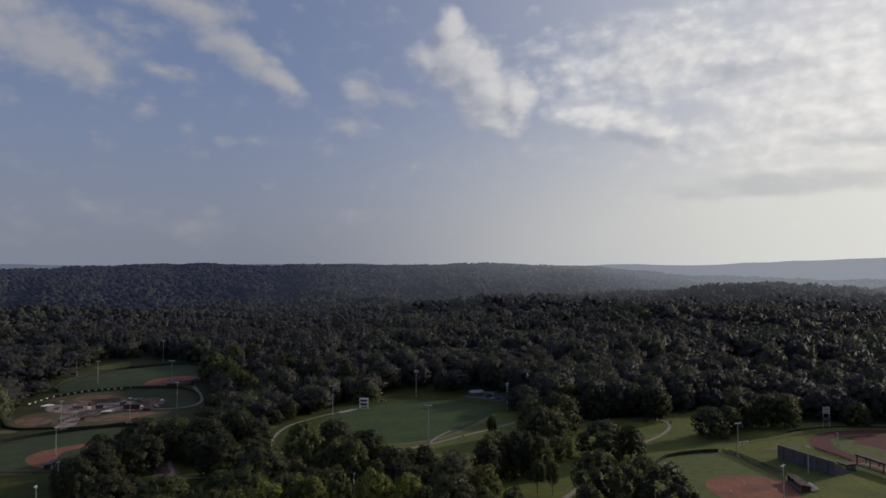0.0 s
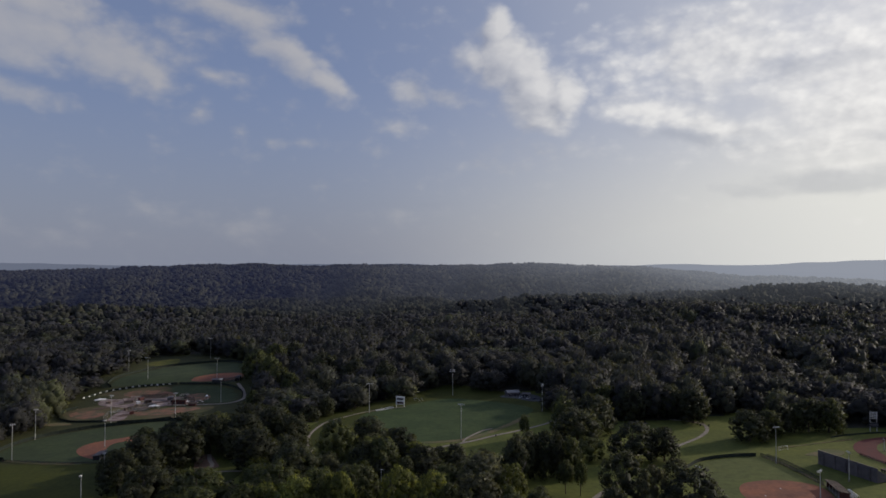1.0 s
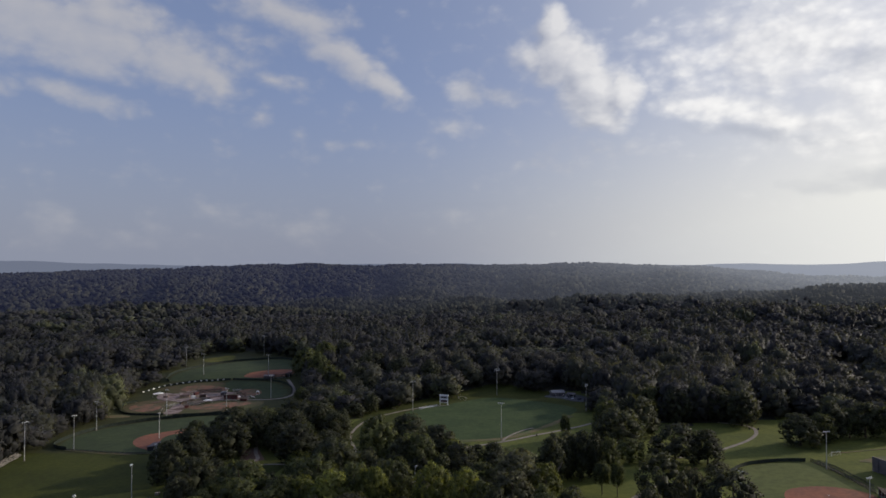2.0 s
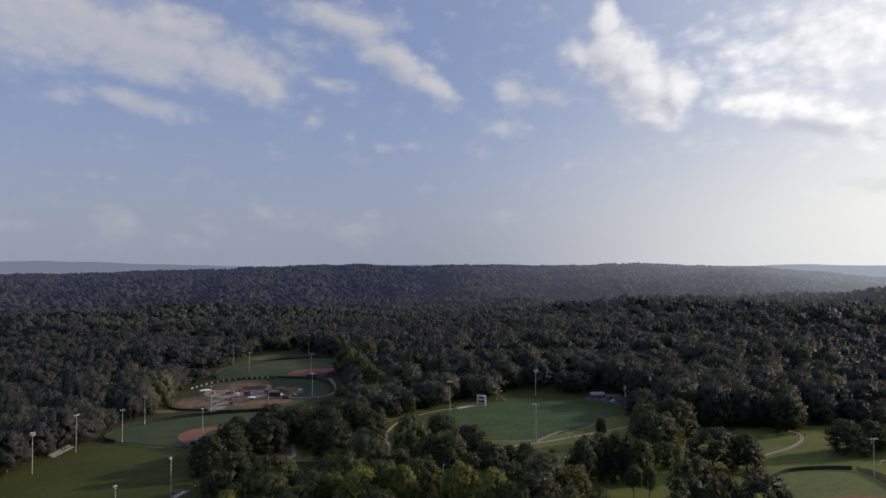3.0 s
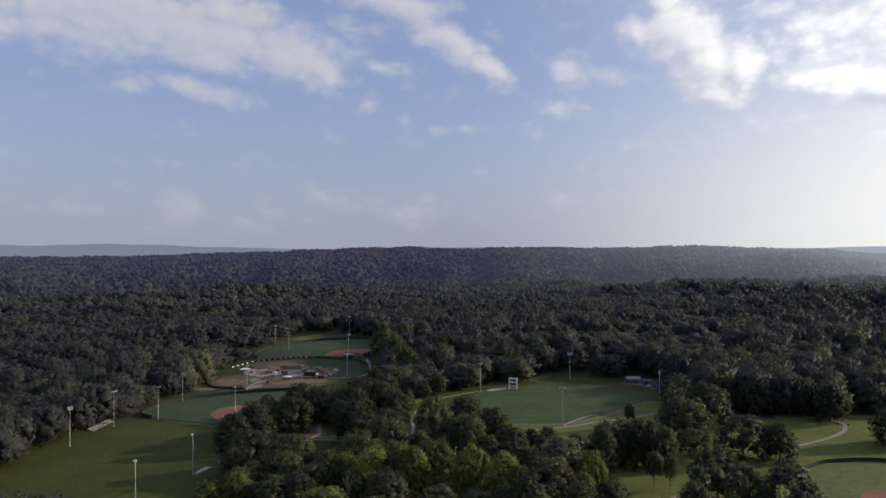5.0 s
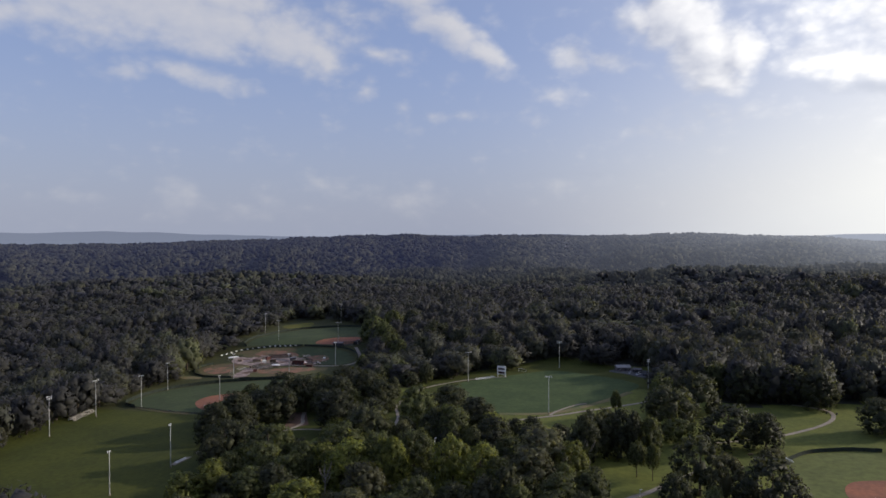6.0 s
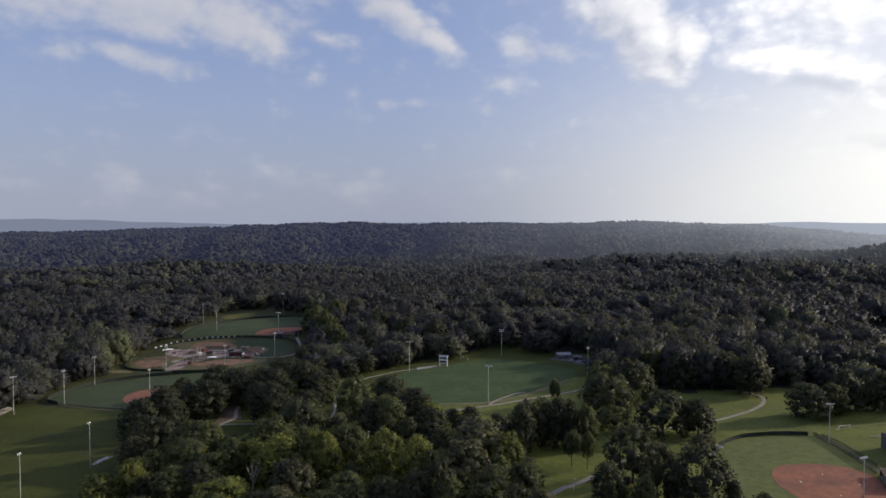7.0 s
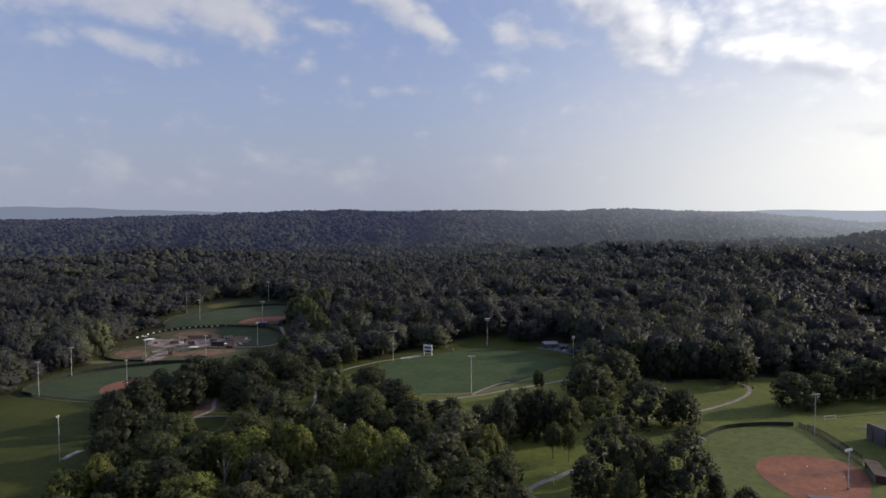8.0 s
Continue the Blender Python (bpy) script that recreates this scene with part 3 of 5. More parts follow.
paving("pavement", ribbon("pavement", [(-8, 437), (-6, 446), (-1, 457), (5, 467), (11, 472)], 1.6, 0.25, CONCRETE), "pale concrete ramp beside the pitch")
paving("pavement", ribbon("pavement", [(80, 395), (100, 405), (121, 419), (130, 427), (143, 441), (152, 455), (156, 467), (156, 477), (150, 485), (138, 492)], 2.3, 0.2, CONCRETE), "pale concrete park path in a wide bend")
paving("pavement", ribbon("pavement", [(34, 290), (44, 308), (51, 316), (58, 326), (66, 338), (76, 352)], 2.8, 0.2, CONCRETE), "pale concrete path through the grove")
paving("pavement", ribbon("pavement", [(180, 414), (195, 418.5), (213, 425), (232, 431)], 1.2, 0.2, WORN), "thin worn path across the lawn")
# two darker sheets paint tree shade onto the grass
paving("lawn", drape("lawn", [(-130, 376), (-128, 470), (-120, 500), (-97, 545), (-72, 562), (-60, 546), (-92, 500), (-88, 440), (-74, 380)], 0.06, DEEP_LAWN), "lawn along the park path, colour darkened for shade")
paving("lawn", drape("lawn", [(-196, 345), (-214, 400), (-206, 440), (-180, 480), (-132, 490), (-132, 340), (-120, 320), (-150, 320)], 0.09, DEEP_LAWN), "lawn under the grove, colour darkened for shade")
paving("pavement", drape("pavement", [(-176, 413), (-167, 416), (-150, 388), (-160, 374)], 0.16, BARE), "brown bare play court among trees")
paving("pavement", ribbon("pavement", [(-168, 415), (-162, 402), (-155, 388), (-158, 372)], 2.4, 0.24, CONCRETE), "pale concrete path beside the play court")
paving("pavement", ribbon("pavement", [(-157, 374), (-146, 378), (-131, 379)], 1.6, 0.22, CONCRETE), "thin pale path through the grove lawn")
paving("pavement", drape("pavement", [(-183.5, 304), (-180.5, 303.5), (-180.5, 317), (-184, 316)], 0.2, CONCRETE), "pale concrete pad at the lawn's edge")
paving("pavement", drape("pavement", curve_through([(18, 588), (34, 602), (50, 590), (54, 568), (44, 566), (32, 578)], True, 4), 0.16, ASPHALT), "grey asphalt parking patch behind the pitch")
paving("pavement", drape("pavement", curve_through([(190, 398), (196, 404), (208, 410), (214, 404), (206, 396)], True, 4), 0.14, WORN), "worn brown patch of bare lawn")
paving("pavement", drape("pavement", curve_through([(-346, 508), (-330, 512), (-318, 506), (-330, 500)], True, 4), 0.14, WORN), "small worn gravel patch by the fence")
paving("pavement", ribbon("pavement", [(-297, 405), (-280, 401), (-264, 398), (-240, 396.5)], 3.0, 0.13, WORN), "worn brown strip along the fence foot")


# ---- trees ----
def ico(sub):
    bm = bmesh.new()
    bmesh.ops.create_icosphere(bm, subdivisions=sub, radius=1)
    v = np.array([q.co[:] for q in bm.verts])
    f = np.array([[q.index for q in t.verts] for t in bm.faces])
    bm.free()
    return v, f


ICO0, ICO1 = ico(1), ico(2)


def crown(rng, lobes, leaves, leaf, radius, low, high, inner=ICO0, slim=1.0, core=0.8, rough=0.6, own=0.46, whole=0.20, up=0.0, bough=(0.24, 0.40), dome=0.66):
    """Vertices and triangles of a crown: boughs over a dome, each a small rough core under a shell of tilted leaf sprays."""
    V, F, N, base = [], [], [], 0
    mid, half = low + (high - low) * 0.46, (high - low) / 2
    lean = rng.uniform(-0.12, 0.12, 2) * radius
    squash, taper = rng.uniform(0.9, 1.1), rng.uniform(0.25, 0.6)
    for k in range(lobes):
        if k == 0:
            c, r = np.array([0, 0, mid]), np.array([radius * dome, radius * dome, half * 0.76])
            out = np.array([0, 0, 1.0])
        else:
            u = -0.72 + 1.72 * (k - 0.5) / (lobes - 1)
            a = k * 2.39996 + rng.uniform(-0.35, 0.35)
            ring = math.sqrt(max(0.0, 1 - u * u)) if u > 0 else 1 - 0.3 * u * u
            ring *= 1 - taper * max(0.0, u) * 0.4
            reach = rng.uniform(0.86, 1.12)
            out = np.array([math.cos(a) * ring * squash, math.sin(a) * ring / squash, u])
            c = out * (radius * 0.74 * slim, radius * 0.74 * slim, half * 0.80) * reach + (lean[0] * u, lean[1] * u, mid)
            r = radius * rng.uniform(*bough) * np.array([1, 1, 1.12])
            out = out / np.linalg.norm(out)
        iv, jf = inner
        n_leaf = leaves
        spin = np.linalg.qr(rng.normal(size=(3, 3)))[0]
        V.append((iv @ spin) * (r * core) * rng.uniform(0.78, 1.18, (len(iv), 1)) + c)
        N.append(iv @ spin)
        F.append(jf + base)
        base += len(iv)
        if not leaves:
            continue
        d = rng.normal(size=(n_leaf, 3))
        d /= np.linalg.norm(d, axis=1)[:, None]
        if k:
            d += out * 0.75 + np.array([0, 0, 0.25])
            d /= np.linalg.norm(d, axis=1)[:, None]
        n = d + rng.normal(size=d.shape) * rough
        n /= np.linalg.norm(n, axis=1)[:, None]
        t = d * 0.8 + rng.normal(size=d.shape) * 0.5 + np.array([0, 0, 0.9])
        t -= n * (t * n).sum(1)[:, None]
        t /= np.linalg.norm(t, axis=1)[:, None]
        b = np.cross(n, t)
        p = c + d * r * rng.uniform(0.72, 1.16, (n_leaf, 1))
        s = leaf * rng.uniform(0.5, 1.3, (n_leaf, 1))
        q = np.stack([p - t * s * 0.9, p - b * s * 0.55, p + t * s * 1.15 + n * s * 0.3, p + b * s * 0.55], 1).reshape(-1, 3)
        V.append(q)
        N.append(np.repeat(d * (1 - own) + n * own * np.sign((n * d).sum(1))[:, None], 4, 0))
        i = base + 4 * np.arange(n_leaf)
        F.append(np.concatenate([np.stack([i, i + 1, i + 2], 1), np.stack([i, i + 2, i + 3], 1)]))
        base += 4 * n_leaf
    V, N = np.concatenate(V), np.concatenate(N)
    far = (V - (0, 0, mid)) / (radius, radius, half)
    far /= np.linalg.norm(far, axis=1)[:, None] + 0.01
    N = N * (1 - whole - up) + far * whole + np.array([0, 0, up])
    return V, np.concatenate(F), N / (np.linalg.norm(N, axis=1)[:, None] + 1e-6)


def mesh_of(name, v, f, mats, index=None, normals=None):
    me = bpy.data.meshes.new(name)
    me.vertices.add(len(v))
    me.vertices.foreach_set("co", v.astype(np.float32).ravel())
    me.loops.add(len(f) * 3)
    me.loops.foreach_set("vertex_index", f.astype(np.int32).ravel())
    me.polygons.add(len(f))
    me.polygons.foreach_set("loop_start", np.arange(0, len(f) * 3, 3, dtype=np.int32))
    for m in mats:
        me.materials.append(m)
    if index is not None:
        me.polygons.foreach_set("material_index", index.astype(np.int32))
    me.polygons.foreach_set("use_smooth", np.ones(len(f), bool))
    me.update(calc_edges=True)
    if normals is not None:
        # leaves take the light of the bough that they clothe
        me.normals_split_custom_set_from_vertices(normals.tolist())
    return me


def trunk_mesh(rng, height, top, r, limbs=5):
    bm = bmesh.new()
    bend = Vector((rng.uniform(-0.5, 0.5), rng.uniform(-0.5, 0.5), height * 0.5))
    rod(bm, (0, 0, -0.6), bend, r, r * 0.75, 7)
    rod(bm, bend, (bend.x * 1.6, bend.y * 1.6, top), r * 0.75, r * 0.25, 6)
    for k in range(limbs):
        a, z = k * 2.4 + rng.uniform(-0.3, 0.3), height * rng.uniform(0.4, 0.7)
        out = rng.uniform(2.0, 3.6)
        rod(bm, (bend.x, bend.y, z), (bend.x + math.cos(a) * out, bend.y + math.sin(a) * out, z + rng.uniform(1.5, 3.5)), r * 0.4, r * 0.12, 5)
    return bm


rng = np.random.default_rng(7)
# four kinds of park tree, 18 m high with a crown 13 m across; copies are scaled
OCTA = (np.array([(1, 0, 0), (-1, 0, 0), (0, 1, 0), (0, -1, 0), (0, 0, 1), (0, 0, -1)], float),
        np.array([(0, 2, 4), (2, 1, 4), (1, 3, 4), (3, 0, 4), (2, 0, 5), (1, 2, 5), (3, 1, 5), (0, 3, 5)]))


def tree_kinds(leaves, leaf_size, inner, core=0.56):
    out = []
    for slim, low in ((1.0, -1.5), (1.1, -1.5), (0.85, -1.0), (1.0, 0.0), (1.15, -1.5), (1.0, 5.0)):
        v, f, nrm = crown(rng, 38, leaves, leaf_size, 6.6, low, 18.0, inner, slim, core)
        bm = trunk_mesh(rng, 11, 14, 0.42)
        tm = bpy.data.meshes.new("trunk")
        bm.to_mesh(tm)
        bm.free()
        tm.materials.append(BARK)
        out.append((tm, [mesh_of("crown", v, f, [m], None, nrm) for m in LEAF]))
    return out


FINE, COARSE = tree_kinds(54, 0.48, OCTA, 0.62), tree_kinds(36, 0.60, OCTA, 0.70)

TREE_WORDS = ["dark green broadleaf tree with a dense crown", "green broadleaf tree with a rounded crown",
              "yellow-green broadleaf tree with sunlit leaves", "olive green broadleaf tree with a loose crown"]


def tree(x, y, height, wide, tone, rng, fine=False):
    kind = (FINE if fine or y < 345 else COARSE)[5 if wide < 9 else int(rng.integers(0, 5))]
    m = spot(x, y, float(rng.uniform(0, 360))) @ Matrix.Diagonal((wide / 13, wide / 13, height / 18, 1))
    e = thing("tree", TREE_WORDS[tone] + (" on the lawn" if height < 13 else " in the park grove"), "tree", group="park trees")
    e.matrix_basis = m
    for n, me in (("trunk", kind[0]), ("crown", kind[1][tone])):
        o = new(n, me)
        o.parent = e
    return e


GROVE = [(-180, 342), (-214, 380), (-219, 425), (-207, 446), (-190, 462), (-182, 488), (-160, 506), (-134, 494), (-124, 470), (-120, 440), (-106, 405), (-96, 400), (-98, 432), (-84, 444), (-59, 438), (-40, 416), (-24, 384), (6, 372), (14, 394), (34, 408), (58, 406), (60, 376), (42, 358), (25, 346), (20, 330), (34, 306), (26, 286), (40, 276), (66, 252), (60, 212), (-130, 205), (-130, 250), (-139, 288), (-156, 320)]
HOLES = [[(-184, 418), (-158, 424), (-140, 400), (-118, 342), (-130, 322), (-150, 330), (-172, 372)], [(-166, 374), (-146, 370), (-124, 332), (-140, 326)], [(-122, 466), (-112, 470), (-98, 440), (-84, 396), (-88, 376), (-98, 378), (-106, 396), (-120, 432)]]
placed = []


def clear_of(x, y, gap):
    return all((x - a) ** 2 + (y - b) ** 2 > gap * gap for a, b in placed)


def plant(poly, count, gap, lo, hi, wide_lo, wide_hi, tones, holes=()):
    xs, ys = [p[0] for p in poly], [p[1] for p in poly]
    tries = made = 0
    while made < count and tries < count * 60:
        tries += 1
        x, y = float(rng.uniform(min(xs), max(xs))), float(rng.uniform(min(ys), max(ys)))
        if not inside(x, y, poly) or any(inside(x, y, h) for h in holes) or not clear_of(x, y, gap):
            continue
        placed.append((x, y))
        made += 1
        tree(x, y, float(rng.uniform(lo, hi)), float(rng.uniform(wide_lo, wide_hi)), int(rng.choice(4, p=tones)), rng)


# trees that stand by themselves or can be told apart
LAWN_TREES = [(171, 431, 20, 22, 0), (184, 438, 19, 18, 1), (195, 447, 24, 19, 0), (206, 450, 19, 15, 1), (216, 452, 23, 20, 0), (227, 449, 22, 18, 1), (276, 450, 15, 15, 1),
              (-128, 506, 12, 14, 0), (-161, 500, 14, 13, 0), (-148, 512, 15, 12, 1), (-176, 530, 17, 14, 0), (-140, 525, 17, 14, 1), (-118, 520, 16, 10, 0), (-192, 560, 15, 13, 1), (-415, 800, 9, 8, 0)]
EAST_TREES = [(63, 414, 27, 27, 0), (59, 451, 26, 17.3, 1), (78, 452, 28, 26, 0), (95, 503, 25, 19.7, 1), (110, 490, 25, 19.0, 0), (125, 505, 25, 19.5, 1), (140, 497, 25, 22.7, 0), (151, 481, 25, 20.4, 0), (91, 389, 22.7, 26.5, 0), (108, 389, 19.6, 18.8, 0), (107, 361, 10.1, 11.0, 3), (67, 392, 14.3, 14.7, 1)]
MIDDLE_TREES = [(26, 358, 25, 15.9, 0), (39, 362, 25, 17.0, 0), (52, 363, 22.5, 12.6, 1), (22, 348, 24.9, 16.0, 0), (31, 365, 25, 16.7, 0), (45, 360, 25, 10.9, 0), (32, 442, 15.6, 6.2, 1), (47, 336, 16.4, 8.6, 1), (54, 333, 16.7, 6.7, 1)]
NEAR_EAST_TREES = [(73, 319, 25, 21.5, 0), (63, 291, 19.5, 12.8, 0), (82, 304, 24.1, 13.6, 3), (97, 294, 25, 23.3, 0), (108, 291, 13.9, 9.0, 0), (89, 298, 17.2, 11.6, 0), (76, 286, 15.8, 12.4, 1), (116, 281, 13.9, 9.7, 0)]
CENTRE_TREES = [(-83, 401, 25, 20.4, 1), (-49, 362, 23.9, 21.6, 1), (-66, 421, 22.2, 24.1, 0), (-42, 393, 21.4, 21.5, 0), (-28, 365, 18.3, 20.9, 0), (-58, 361, 22.0, 18.2, 0), (6, 321, 25, 27.6, 3), (5, 298, 21.9, 21.1, 3), (20, 316, 20.9, 13.5, 2), (-10, 389, 11.8, 11.7, 0), (6, 377, 11.6, 13.5, 0), (-31, 302, 25, 16.7, 2), (-16, 295, 24.2, 17.6, 2), (-8, 291, 20.2, 14.0, 1)]
FRONT_TREES = [(-52, 309, 25, 17.8, 1), (-56, 295, 24.2, 14.3, 2), (-9, 273, 17.5, 17.4, 3), (19, 283, 17.7, 19.7, 1), (29, 289, 18.1, 15.6, 1), (5, 271, 16.3, 14.9, 1), (-29, 261, 16.1, 12.7, 1), (-19, 267, 16.8, 12.9, 0), (19, 271, 15.1, 16.8, 1), (32, 295, 17.4, 11.5, 0), (-37, 269, 17.2, 17.5, 1), (-13, 337, 15.6, 15.9, 1), (-19, 385, 11.4, 12.2, 0), (0, 275, 22.6, 12.7, 0)]
WEST_BACK_TREES = [(-186, 365, 25, 28, 0), (-187, 343, 23.8, 18.7, 0), (-175, 389, 23.9, 24.3, 0), (-168, 417, 25, 22.9, 0), (-150, 425, 25, 28, 0), (-156, 457, 25, 27.9, 0), (-136, 444, 25, 23.2, 0), (-188, 426, 25, 23.6, 0), (-120, 434, 19.9, 18.9, 0), (-125, 378, 25, 28, 0), (-92, 348, 25, 23.6, 0), (-156, 313, 23.6, 19.6, 0), (-184, 384, 20.3, 20.1, 0), (-149, 407, 18.3, 20.8, 0)]
WEST_FRONT_TREES = [(-129, 310, 23.3, 22.7, 1), (-155, 300, 17.4, 13.6, 3), (-94, 321, 22.2, 21.9, 1), (-68, 304, 24.6, 17.8, 1), (-77, 293, 24.0, 23.1, 2), (-91, 297, 20.0, 15.3, 2), (-59, 296, 25, 14.8, 2), (-100, 293, 20.3, 17.6, 1), (-120, 290, 19.5, 20.2, 1), (-60, 273, 20.7, 20.3, 3), (-103, 285, 17.4, 14.8, 1), (-127, 261, 20.4, 18.8, 2), (-81, 253, 18.0, 23.3, 2), (-110, 263, 17.4, 20.4, 1), (-100, 268, 18.2, 18.4, 0), (-134, 254, 16.7, 17.6, 2)]
MEADOW_TREES = [(-186, 612, 28, 21, 1), (-168, 588, 26, 18, 1), (-150, 602, 26, 20, 0), (-204, 642, 31, 22, 1), (-132, 572, 21, 16, 0), (-214, 690, 31, 24, 1), (-227, 665, 29, 24.0, 1), (-201, 711, 29, 28, 0), (-151, 648, 29, 28, 0), (-119, 625, 29, 28, 0), (-86, 614, 29, 28, 0)]
for row in (LAWN_TREES, EAST_TREES, MIDDLE_TREES, NEAR_EAST_TREES, CENTRE_TREES, FRONT_TREES, WEST_BACK_TREES, WEST_FRONT_TREES, MEADOW_TREES):
    for x, y, h, w, tone in row:
        placed.append((x, y))
        tree(x, y, h, w, tone, rng, y < 440)
placed += [(-82, 279), (-78, 270), (-40, 305), (-36, 296), (25, 344)]
# lower trees fill the grove between them
plant([(-98, 380), (-78, 384), (-70, 352), (-86, 348)], 4, 9, 8, 11, 9, 11, [0.4, 0.4, 0.1, 0.1])
FRONT = [p if p[1] < 330 else (p[0], 330) for p in GROVE]
plant(FRONT, 70, 9.5, 11, 16, 10, 15, [0.38, 0.42, 0.06, 0.14], HOLES)
plant([(-199, 348), (-216, 385), (-220, 425), (-207, 448), (-186, 468), (-176, 490), (-150, 503), (-128, 486), (-124, 452), (-128, 420), (-150, 428), (-180, 424), (-186, 398), (-184, 350)], 30, 8.5, 12, 16, 11, 15, [0.6, 0.28, 0.0, 0.12], HOLES)
plant(GROVE, 60, 9.5, 11, 16, 10, 15, [0.5, 0.34, 0.04, 0.12], HOLES)

# woods round the clearings
CLEARINGS = [
    [(-250, 200), (-306, 300), (-307, 331), (-317, 367), (-322, 394), (-326, 423), (-332, 460), (-340, 510), (-358, 560), (-378, 605), (-386, 660), (-396, 710), (-412, 760), (-430, 815), (-404, 848), (-370, 850), (-332, 818), (-300, 792), (-262, 762),
     (-236, 706), (-224, 660), (-206, 620), (-196, 585), (-192, 545), (-170, 518), (-126, 498), (-112, 514), (-95, 541), (-82, 560), (-60, 590), (-36, 618), (12, 614), (50, 606), (62, 580), (60, 500), (110, 484), (151, 490), (170, 500), (190, 507), (224, 496), (244, 462), (300, 452), (420, 440), (420, 200)],
]


# dark leaf litter under the woods; beyond 1450 m the ground takes painted haze
ground_mesh = ground.data
ground_mesh.materials.append(LITTER)
ground_mesh.materials.append(HAZE_GLOW_WOODS)
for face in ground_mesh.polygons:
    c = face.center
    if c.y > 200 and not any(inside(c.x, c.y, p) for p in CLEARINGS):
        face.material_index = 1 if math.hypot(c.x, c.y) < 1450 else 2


def shape_forest(name, spots, templates, tones, label, category):
    """One mesh of many trees: spots are x, y, z, height, width, turn, tone."""
    V, F, I, N, base = [], [], [], [], 0
    for x, y, z, h, w, turn, tone, k in spots:
        v, f, bark, nrm = templates[k]
        c, s = math.cos(turn), math.sin(turn)
        q = v * (w, w, h)
        V.append(np.stack([q[:, 0] * c - q[:, 1] * s + x, q[:, 0] * s + q[:, 1] * c + y, q[:, 2] + z], 1))
        N.append(np.stack([nrm[:, 0] * c - nrm[:, 1] * s, nrm[:, 0] * s + nrm[:, 1] * c, nrm[:, 2]], 1))
        F.append(f + base)
        I.append(np.where(bark, len(tones), tone))
        base += len(v)
    me = mesh_of(name, np.concatenate(V), np.concatenate(F), [*tones, BARK], np.concatenate(I), np.concatenate(N))
    return tagged(new(name, me), label, category, kind="stuff")


def unit_tree(lobes, leaves, leaf, with_trunk=True, inner=ICO0, core=0.85, rough=0.45, whole=0.3, up=0.1, bough=(0.26, 0.42)):
    """A tree one metre high and one across."""
    v, f, nrm = crown(rng, lobes, leaves, leaf * 0.5, 0.5, 0.0, 1.0, inner, 1.0, core, rough, 0.4, whole, up, bough)
    bark = np.zeros(len(f), bool)
    if with_trunk:
        ring = [(0.03 * math.cos(a), 0.03 * math.sin(a), z) for z in (-0.05, 0.5) for a in (0, 1.57, 3.14, 4.71)]
        tf = [t for i in range(4) for t in ((i, (i + 1) % 4, 4 + (i + 1) % 4), (i, 4 + (i + 1) % 4, 4 + i))]
        f = np.concatenate([f, np.array(tf) + len(v)])
        v = np.concatenate([v, np.array(ring)])
        nrm = np.concatenate([nrm, np.array([(q[0] * 33, q[1] * 33, 0) for q in ring])])
        bark = np.concatenate([bark, np.ones(8, bool)])
    return v, f, bark, nrm


NEAR_T = [unit_tree(22, 17, 0.10, True, OCTA, 0.80, 0.5, 0.48, 0.06) for _ in range(8)]
MID_T = [unit_tree(12, 8, 0.13, False, OCTA, 0.82, 0.45, 0.46, 0.16, (0.28, 0.44)) for _ in range(8)]
FAR_T = [unit_tree(8, 0, 0.17, False, OCTA, 1.0, 0.4, 0.36, 0.28, (0.32, 0.50)) for _ in range(8)]
LAST_T = [unit_tree(4, 0, 0.20, False, OCTA, 1.05, 0.4, 0.30, 0.40, (0.40, 0.56)) for _ in range(8)]


def scatter(d0, d1, step, h_lo, h_hi, w_lo, w_hi, sink=0.0):
    """Forest trees on a jittered grid in the sector that the flight looks over."""
    out = []
    for gy in np.arange(180, d1, step):
        for gx in np.arange(-d1, d1, step):
            x, y = gx + rng.uniform(-0.75, 0.75) * step, gy + rng.uniform(-0.75, 0.75) * step
            d = math.hypot(x, y)
            if not d0 <= d < d1:
                continue
            a = math.degrees(math.atan2(x, y))
            if a < -60 or a > 41:
                continue
            if y < 1000 and (any(inside(x, y, c) for c in CLEARINGS) or not (y > 620 or clear_of(x, y, 7))):
                continue
            grow = 0.5 + 0.7 * noise.noise(Vector((x / 60, y / 60, 1.7))) + 0.8 * noise.noise(Vector((x / 190, y / 120, 4.4)))
            h = h_lo + (h_hi - h_lo) * min(1, max(0, grow + rng.uniform(-0.28, 0.28)))
            tint = 0.7 * noise.noise(Vector((x / 45, y / 45, 9.1))) + 0.8 * noise.noise(Vector((x / 170, y / 120, 2.2))) + rng.uniform(-0.55, 0.55)
            tone = 2 if tint > 0.74 else 1 if tint > 0.15 else 3 if tint < -0.62 else 0
            out.append((x, y, ground_z(x, y) - sink, h, float(rng.uniform(w_lo, w_hi)), float(rng.uniform(0, 6.28)), tone, int(rng.integers(0, 8))))
    return out


shape_forest("woodland", scatter(230, 700, 16.4, 15, 29, 19, 30), NEAR_T, WOOD_LEAF, "dense dark green broadleaf woodland round the clearings", "woodland")
shape_forest("woodland", scatter(700, 1200, 18.0, 15, 29, 20, 32), MID_T, WOOD_LEAF, "unbroken dark green forest canopy beyond the park", "woodland")
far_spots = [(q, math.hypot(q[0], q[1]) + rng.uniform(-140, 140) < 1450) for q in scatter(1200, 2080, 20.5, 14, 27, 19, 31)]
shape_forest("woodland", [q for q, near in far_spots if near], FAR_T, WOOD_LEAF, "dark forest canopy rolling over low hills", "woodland")
